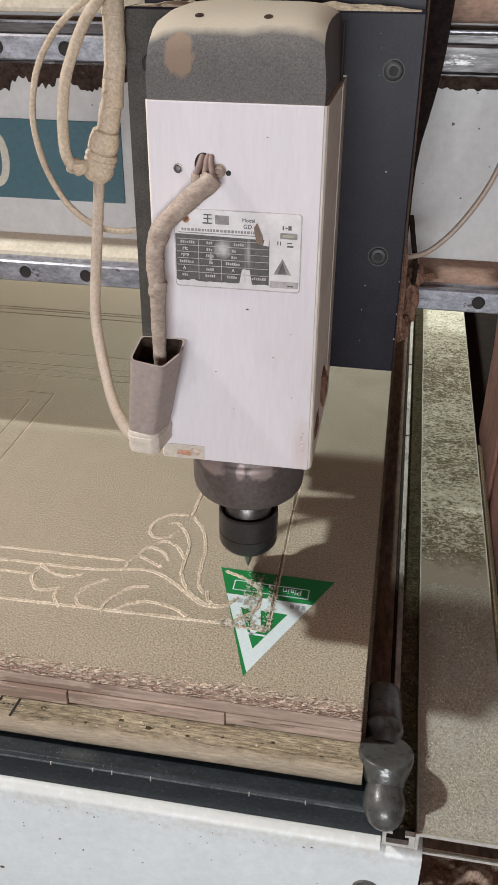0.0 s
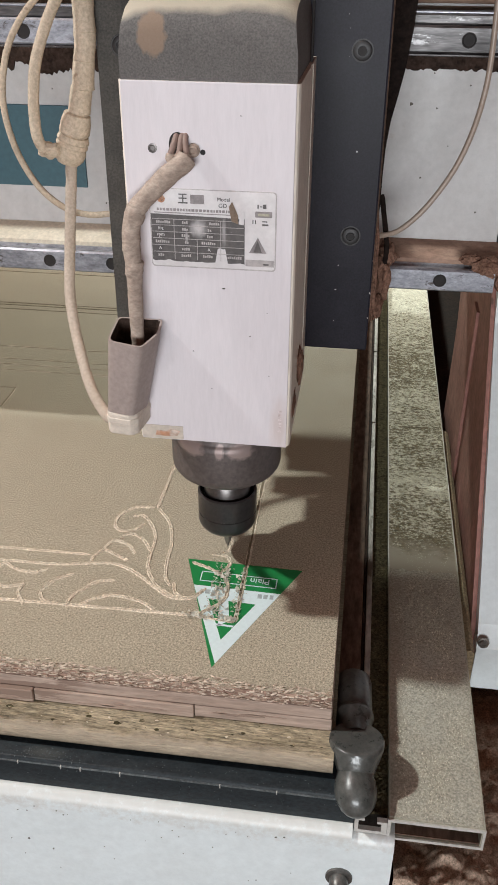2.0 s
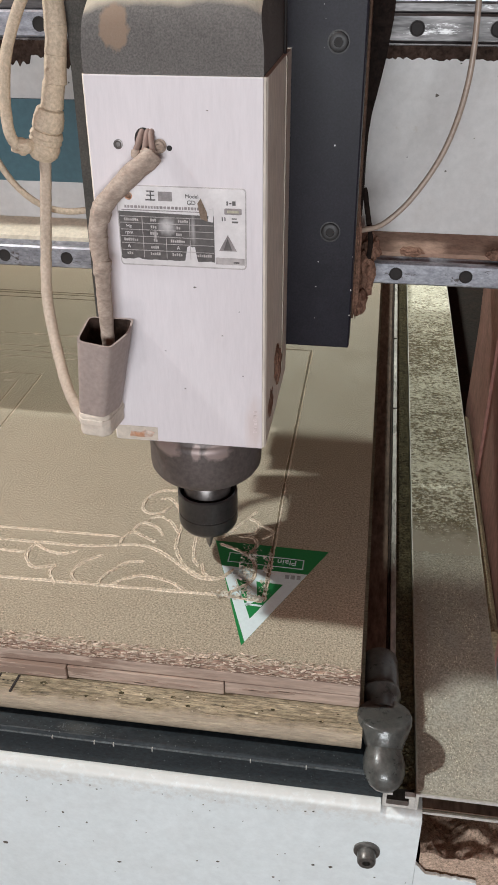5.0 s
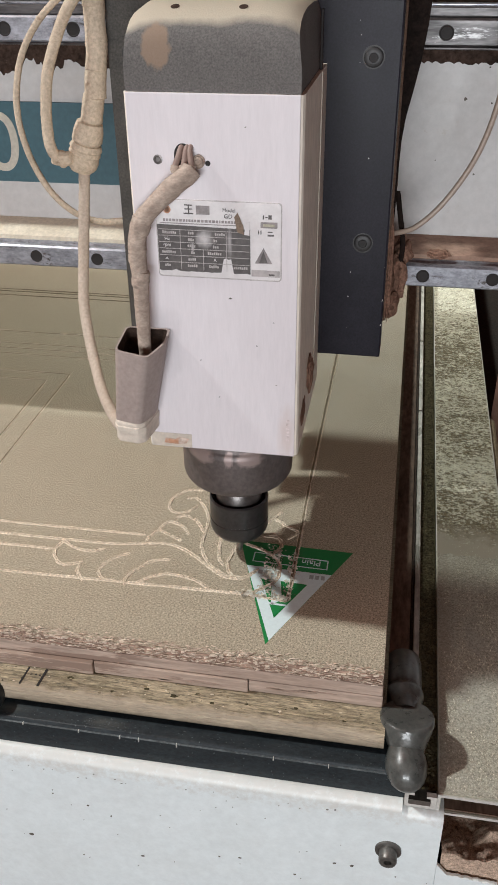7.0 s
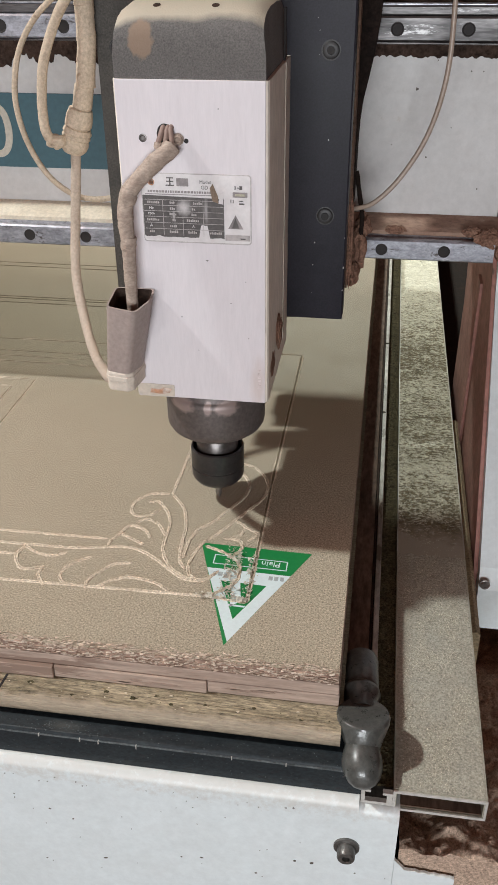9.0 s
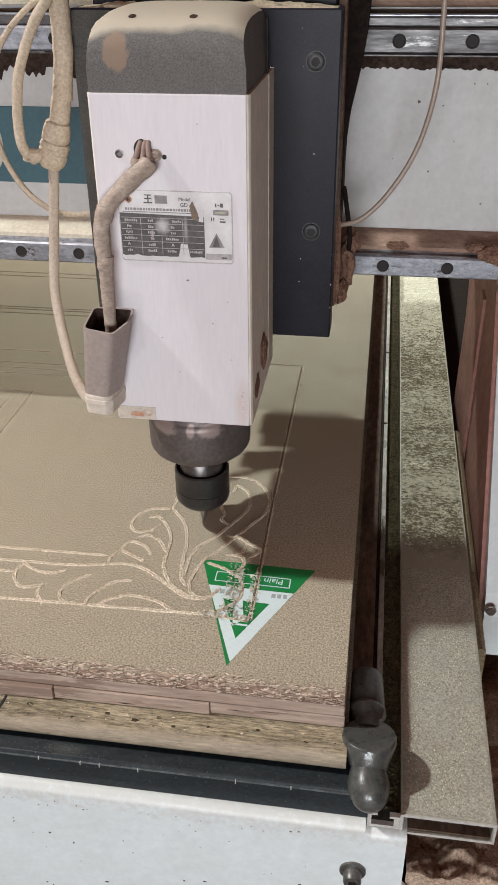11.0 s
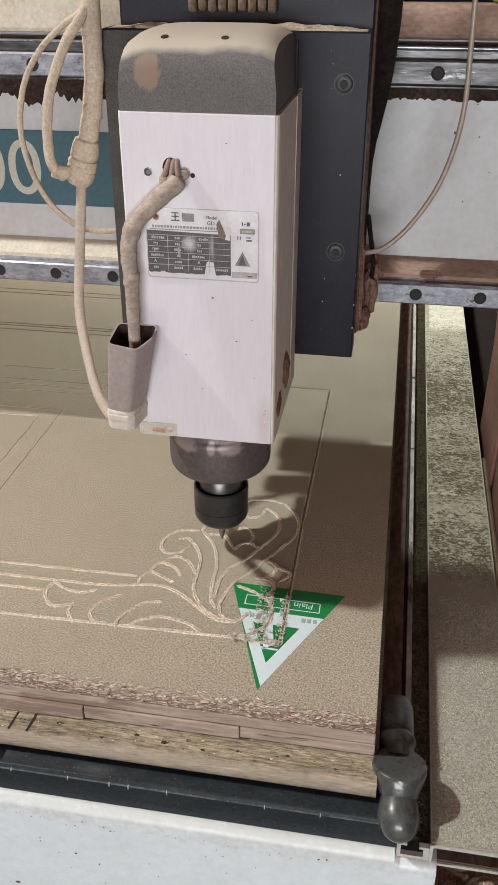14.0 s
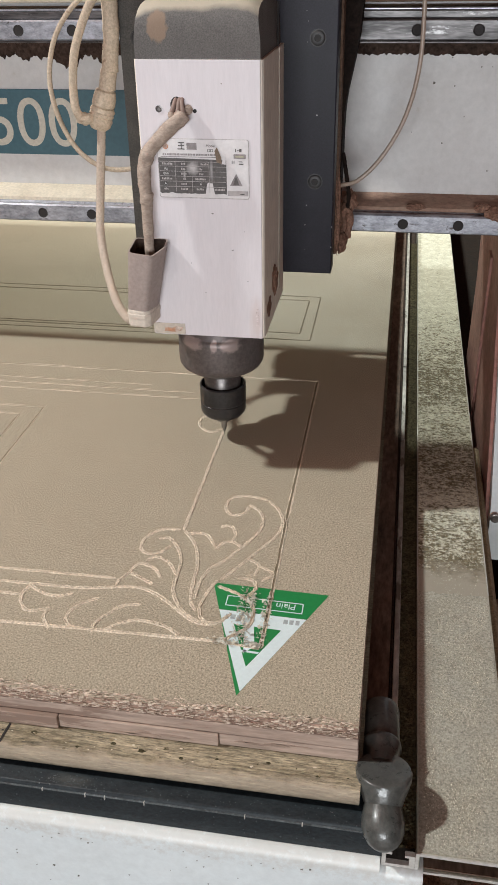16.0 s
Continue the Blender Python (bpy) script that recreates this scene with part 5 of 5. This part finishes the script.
for x, w, z, h in ((-0.1078, 0.0008, 0.2994, 0.0024), (-0.1062, 0.0014, 0.3003, 0.0006), (-0.1044, 0.0020, 0.2994, 0.0026), (-0.1048, 0.0030, 0.2912, 0.0006), (-0.1048, 0.0038, 0.2890, 0.0010), (-0.1108, 0.0006, 0.2900, 0.0024), (-0.1092, 0.0006, 0.2900, 0.0024), (-0.1040, 0.0036, 0.2640, 0.0010)):
    part("print_bar", block(x, x + w, YF - 0.0019, YF - 0.0015, z, z + h), PRINT, plaque)
part("faded_strip", block(-0.1150, -0.0972, YF - 0.0018, YF - 0.0015, 0.2630, 0.2672), LABEL_RIM, plaque)
part("scraped_corner", prism("y", YF - 0.0024, YF - 0.0021, [(-0.1252, 0.3000), (-0.1232, 0.3030), (-0.1196, 0.2945), (-0.1194, 0.2895), (-0.1236, 0.2910)]), SMEAR, plaque, "scraped brown patch")
part("scraped_patch", prism("y", YF - 0.0024, YF - 0.0021, [(-0.1193, 0.2895), (-0.1180, 0.2965), (-0.1158, 0.2975), (-0.1160, 0.2890)]), LABEL, plaque)
for ob in (rim, plaque):
    ob.location.z += 0.0028
for x, z, q in ((-0.1290, 0.2500, 0.0011), (-0.1120, 0.2180, 0.0007), (-0.1500, 0.2050, 0.0006), (-0.1010, 0.2350, 0.0005), (-0.1380, 0.1780, 0.0005), (-0.1180, 0.3550, 0.0006), (-0.0990, 0.1900, 0.0005)):
    part("scuff", prism("y", YF - 0.0013, YF - 0.0009, [(x - q, z), (x, z - 0.5 * q), (x + 1.1 * q, z - 0.1 * q), (x + 0.2 * q, z + 0.5 * q)]), PAINT_CHIP, spindle)
tag = part("foot_tag", block(-0.1880, -0.1590, YF - 0.0015, YF - 0.0009, 0.1358, 0.1462), PALE_TAPE, spindle, "small pale tag with an orange mark")
part("orange_mark", prism("y", YF - 0.0019, YF - 0.0014, [(-0.179, 0.1385), (-0.170, 0.1378), (-0.163, 0.1390), (-0.161, 0.1425), (-0.168, 0.1440), (-0.171, 0.1418), (-0.178, 0.1422)]), RUST_TAG, tag)
for k in range(6):
    part("serial_bar", block(-0.0920, -0.0897, YF - 0.0013, YF - 0.0009, 0.1475 + 0.0030 * k, 0.1492 + 0.0030 * k), SERIAL_INK, spindle)
# cable entry
part("cable_hole", prism("y", YF - 0.0014, YF - 0.0011, [(-0.1556 + 0.0054 * math.cos(a), 0.3380 + 0.0070 * math.sin(a)) for a in (0.26 * k for k in range(24))]), BLACK, spindle, "dark oval cable hole")
part("screw_hole", lathe((-0.171, YF - 0.0011, 0.3353), [(0.0028, 0), (0.0028, 0.0004), (0.0020, 0.0005), (0.0014, 0.0002), (0, 0.0002)], 16, (0, -1, 0)), STEEL, spindle)
part("screw_hole", lathe((-0.1407, YF - 0.0011, 0.3339), [(0.0016, 0), (0.0016, 0.0003), (0, 0.0003)], 14, (0, -1, 0)), BLACK, spindle)
part("clamp_screw", lathe((-0.1462, YF - 0.002, 0.3350), [(0, 0), (0.0040, 0.0), (0.0040, 0.0012), (0.0030, 0.0014), (0.0030, 0.0034), (0.0018, 0.0040), (0.0014, 0.0032), (0, 0.0032)], 18, (0.1, -1, 0.1)), TAPED_CORD, spindle, "dusty clamp screw", smooth=True)
for x0, x1 in ((-0.1562, -0.1590), (-0.1528, -0.1538), (-0.1506, -0.1490)):
    wire = part("wire", cable([(x0, YF + 0.003, 0.3440), (x0 - 0.0002, YF - 0.003, 0.3415), (0.5 * (x0 + x1), YF - 0.006, 0.3370), (x1, YF - 0.008, 0.3325), (x1 + 0.001, YF - 0.009, 0.3290)], 0.0019, 10, 0.0015, 0.06), WIRE, spindle, "brown wire", smooth=True)
    part("ferrule", lathe((x1, YF - 0.0082, 0.3320), [(0.0016, 0.002), (0.0026, 0.0018), (0.0028, -0.001), (0.0020, -0.0026)], 12, (0.1, 0.25, 1)), TAPED_CORD, wire, smooth=True)
part("motor_cable", cable([(-0.1490, YF - 0.008, 0.3315), (-0.1516, YF - 0.010, 0.3286), (-0.1595, YF - 0.012, 0.3226), (-0.1703, YF - 0.012, 0.3124), (-0.1798, YF - 0.013, 0.3020), (-0.1832, YF - 0.014, 0.2925), (-0.1838, YF - 0.015, 0.2795), (-0.1830, YF - 0.0155, 0.2640), (-0.1832, YF - 0.016, 0.2450), (-0.1835, YF - 0.016, 0.2080)], 0.0063, 18, 0.0022, 0.10, 0.07, 4, end=0.62), TAPED_CORD, spindle, "taped beige motor cable", smooth=True)
for *c, k in ((-0.1810, YF - 0.0135, 0.2985, 0.97), (-0.1828, YF - 0.0155, 0.2650, 0.86), (-0.1838, YF - 0.015, 0.2800, 0.84)):
    part("tape_wrap", lathe(c, [(u * k, v) for u, v in ((0.0054, -0.005), (0.0061, -0.004), (0.0068, 0.000), (0.0060, 0.002), (0.0061, 0.005), (0.0054, 0.006))], 20, (0.25, 0, 1)), TAPED_CORD, spindle, smooth=True)
# open plastic sleeve on the casing's corner
sleeve_out = [(-0.2000, 0.1065), (-0.1975, 0.1030), (-0.1785, 0.0985), (-0.1752, 0.1000), (-0.1685, 0.1165), (-0.1695, 0.1325), (-0.2000, 0.1325)]
inner_out = [(-0.1986, 0.1072), (-0.1966, 0.1044), (-0.1786, 0.1001), (-0.1763, 0.1011), (-0.1700, 0.1168), (-0.1709, 0.1313), (-0.1986, 0.1313)]


def rounded(outline, r, steps=4):
    """The outline with its corners cut round."""
    out, count = [], len(outline)
    for i in range(count):
        a, b, c = (Vector(outline[(i + k) % count]) for k in (-1, 0, 1))
        one, two = b + (a - b).normalized() * min(r, 0.4 * (a - b).length), b + (c - b).normalized() * min(r, 0.4 * (c - b).length)
        for k in range(steps + 1):
            q = k / steps
            out.append(tuple((1 - q) ** 2 * one + 2 * q * (1 - q) * b + q * q * two))
    return out


sb = bmesh.new()
sleeve_out, inner_out = rounded(sleeve_out, 0.0035), rounded(inner_out, 0.0030)
levels = []
for outline, zs in ((sleeve_out, (0.1675, 0.2215)), (inner_out, (0.2215, 0.178))):
    for z in zs:
        k = 0.80 if z < 0.2 else 1.0
        levels.append([sb.verts.new((-0.2000 - 0.0300 * (1 - k) + (u + 0.2000) * k, 0.1325 + (v - 0.1325) * k, z + (0.16 * (v - 0.101) if z > 0.2 else 0))) for u, v in outline])
# inner faces take the dark material to paint shade into the opening
for a, b in zip(levels, levels[1:]):
    for i in range(len(a)):
        sb.faces.new((a[i], a[(i + 1) % len(a)], b[(i + 1) % len(a)], b[i])).material_index = 1 if a is levels[2] else 0
sb.faces.new(levels[0])
sb.faces.new(levels[-1]).material_index = 1
sleeve = part("cable_sleeve", sb, [BOX_PLASTIC, GREASE], spindle, "open dusty taupe plastic cable sleeve", smooth=True)
part("sleeve_foot", prism("z", 0.1515, 0.1676, [(-0.2065, 0.1120), (-0.2035, 0.1075), (-0.1890, 0.1055), (-0.1845, 0.1090), (-0.1815, 0.1325), (-0.2065, 0.1325)], r=0.0015), PALE_TAPE, sleeve, "pale tape round the sleeve's foot")
part("foot_turn", prism("z", 0.1600, 0.1640, [(-0.2070, 0.1118), (-0.2038, 0.1070), (-0.1888, 0.1049), (-0.1840, 0.1087), (-0.1810, 0.1322), (-0.2070, 0.1322)], r=0.0006), PALE_TAPE, sleeve)
# lower end
part("flange_mud", clod((XR + 0.0030, 0.190, 0.172), (0.003, 0.011, 0.014), 7), RAG, spindle, "red-brown lump on the casing side")
part("flange_mud", clod((XR + 0.0018, 0.160, 0.156), (0.0016, 0.014, 0.010), 8), RAG, spindle, "red-brown smear on the casing side")
part("bearing_housing", lathe((AX, AY, 0), [(0, 0.136), (0.0402, 0.136), (0.0402, 0.1215), (0.0412, 0.1200), (0.0426, 0.1185), (0.0428, 0.1150), (0.0428, 0.0905), (0.0422, 0.0868), (0.0402, 0.0834), (0.0370, 0.0808), (0.0325, 0.0792), (0.0215, 0.0785), (0, 0.0785)], 56), HOUSING, spindle, "worn steel bearing housing", smooth=True)
part("shaft", lathe((AX, AY, 0), [(0, 0.0775), (0.0195, 0.0775), (0.0195, 0.0735), (0.0182, 0.0725), (0.0182, 0.0680), (0.0188, 0.0672), (0.0188, 0.0540), (0, 0.0540)], 40), STEEL, spindle, "dark steel shaft", smooth=True)
part("collet_nut", lathe((AX, AY, 0), [(0.0190, 0.0530), (0.0212, 0.0530), (0.0216, 0.0585), (0.0226, 0.0593), (0.0238, 0.0580), (0.0238, 0.0400), (0.0233, 0.0396), (0.0233, 0.0388), (0.0238, 0.0384), (0.0238, 0.0310), (0.0230, 0.0278), (0.0202, 0.0240), (0.0160, 0.0215), (0.0105, 0.0210), (0.0085, 0.0225), (0, 0.0225)], 48), NUT_STEEL, spindle, "black collet nut", smooth=True)
part("collet", lathe((AX, AY, 0), [(0, 0.023), (0.0080, 0.023), (0.0070, 0.0145), (0.0040, 0.0130), (0, 0.0130)], 28), CHROME, spindle, smooth=True)
part("engraving_bit", lathe((AX, AY, 0), [(0, 0.014), (0.0030, 0.014), (0.0030, 0.0070), (0.0004, -0.0008), (0, -0.0010)], 20), CHROME, spindle, "pointed steel engraving bit", smooth=True)

# ---- cables that hang from the carriage ----
loom = thing("cable_loom", (-0.262, 0.252, 0.294), "cable loom bound in dusty cream tape, hanging beside the mounting plate", "cables")
SHEATH = [(-0.2400, 0.258, 0.47), (-0.2430, 0.253, 0.434), (-0.2435, 0.252, 0.4156), (-0.2441, 0.252, 0.3937), (-0.2451, 0.252, 0.3755), (-0.2479, 0.252, 0.3568), (-0.2517, 0.252, 0.3408), (-0.2553, 0.252, 0.3276), (-0.2600, 0.252, 0.3100), (-0.2630, 0.252, 0.2970)]
part("taped_sheath", cable(SHEATH, 0.0072, 18, 0.0025, 0.06, 0.016, 2), TAPE, loom, "bundle bound in cream tape", smooth=True)
for (x, y, z), r, lean in ((SHEATH[1], 0.0080, 0.25), (SHEATH[2], 0.0078, -0.15), (SHEATH[3], 0.0077, -0.45), (SHEATH[4], 0.0078, 0.1), (SHEATH[5], 0.0081, -0.1), (SHEATH[6], 0.0083, 0.2)):
    part("tape_turn", lathe((x, y, z), [(0.0070, 0.0100), (r - 0.0007, 0.0090), (r - 0.0004, 0.004), (r - 0.0004, -0.004), (r - 0.0002, -0.0086), (0.0070, -0.0090)], 28, (0.10 + lean * 0.35, 0.1, 1)), TAPE, loom, smooth=True)
part("knot", lathe((-0.2570, 0.252, 0.3235), [(0.006, 0.010), (0.0096, 0.008), (0.0110, 0.002), (0.0113, -0.005), (0.0095, -0.0072)], 22, (0.28, 0.0, 1)), TAPE, loom, "thick turns of tape", smooth=True)
part("knot", lathe((-0.2615, 0.252, 0.3085), [(0.007, 0.0095), (0.0108, 0.0085), (0.0122, 0.005), (0.0112, 0.0035), (0.0120, 0.001), (0.0110, -0.0005), (0.0118, -0.004), (0.0108, -0.009), (0.0080, -0.0125), (0.003, -0.0130)], 22, (0.34, 0.0, 1)), TAPE, loom, "thick turns of tape", smooth=True)
part("hanging_cord", cable([(-0.2622, 0.251, 0.302), (-0.2635, 0.250, 0.285), (-0.2660, 0.2495, 0.264), (-0.2690, 0.248, 0.2350), (-0.2690, 0.236, 0.1950), (-0.2574, 0.2142, 0.1600), (-0.2400, 0.183, 0.1430), (-0.2200, 0.152, 0.1405), (-0.2080, 0.132, 0.1490), (-0.1980, 0.122, 0.1560)], 0.0043, 12, 0.003, 0.08, 0, 3), CORD, loom, "dusty beige cord looping to the sleeve", smooth=True)
part("loop", cable([(-0.2440, 0.252, 0.432), (-0.2490, 0.244, 0.4193), (-0.2584, 0.240, 0.4063), (-0.2681, 0.239, 0.3886), (-0.2767, 0.238, 0.3673), (-0.2810, 0.238, 0.3453), (-0.2818, 0.237, 0.3292), (-0.2808, 0.236, 0.3175), (-0.2775, 0.238, 0.3095), (-0.2690, 0.243, 0.3070), (-0.2620, 0.250, 0.3075)], 0.0040, 12, 0.003, 0.05, 0, 5), TAPE, loom, "cream tube looping back to the knot", smooth=True)
part("loop_sleeve", clod((-0.2745, 0.240, 0.3078), (0.0085, 0.0062, 0.0058), 21, 0.25), TAPE, loom, "lump of tape on the loop", smooth=True)
part("thin_loop", cable([(-0.2440, 0.256, 0.436), (-0.2527, 0.256, 0.4230), (-0.2671, 0.257, 0.4142), (-0.2862, 0.257, 0.3983), (-0.3011, 0.257, 0.3782), (-0.3093, 0.257, 0.3560), (-0.3120, 0.257, 0.3314), (-0.3064, 0.257, 0.3028), (-0.2932, 0.258, 0.2769), (-0.2750, 0.260, 0.2605), (-0.2570, 0.264, 0.2545), (-0.2400, 0.270, 0.2545)], 0.0024, 10, 0.004, 0.04, 0, 6), TAPE, loom, "thin cream air tube", smooth=True)
hose = thing("air_tube", (-0.031, 0.320, 0.238), "thin dusty air tube curving up from the carriage", "air tube")
part("tube", cable([(-0.0330, 0.318, 0.2370), (-0.0140, 0.325, 0.2415), (0.0086, 0.329, 0.2644), (0.0293, 0.330, 0.3027), (0.0400, 0.330, 0.3516), (0.0400, 0.330, 0.4129), (0.0380, 0.330, 0.4700)], 0.0022, 10, 0.004), TUBE, hose, smooth=True)


# ---- what moves ----
def motions():
    g = Vector(gantry.location)
    walk(gantry, [(t, pose(g.x, g.y + y, g.z)) for t, x, y, z in TRAVEL])
    for ob in (carriage, hose):
        c = Vector(ob.location)
        walk(ob, [(t, pose(c.x + x, c.y + y, c.z)) for t, x, y, z in TRAVEL])
    for ob in (spindle, loom):
        c = Vector(ob.location)
        walk(ob, [(t, pose(c.x + x, c.y + y, c.z + z)) for t, x, y, z in TRAVEL])
    for ob, t in LATE:
        walk(ob, [(0.0, pose(0, 0, -0.006)), (t - 0.15, pose(0, 0, -0.006)), (t, pose(0, 0, 0)), (16.0, pose(0, 0, 0))])


motions()
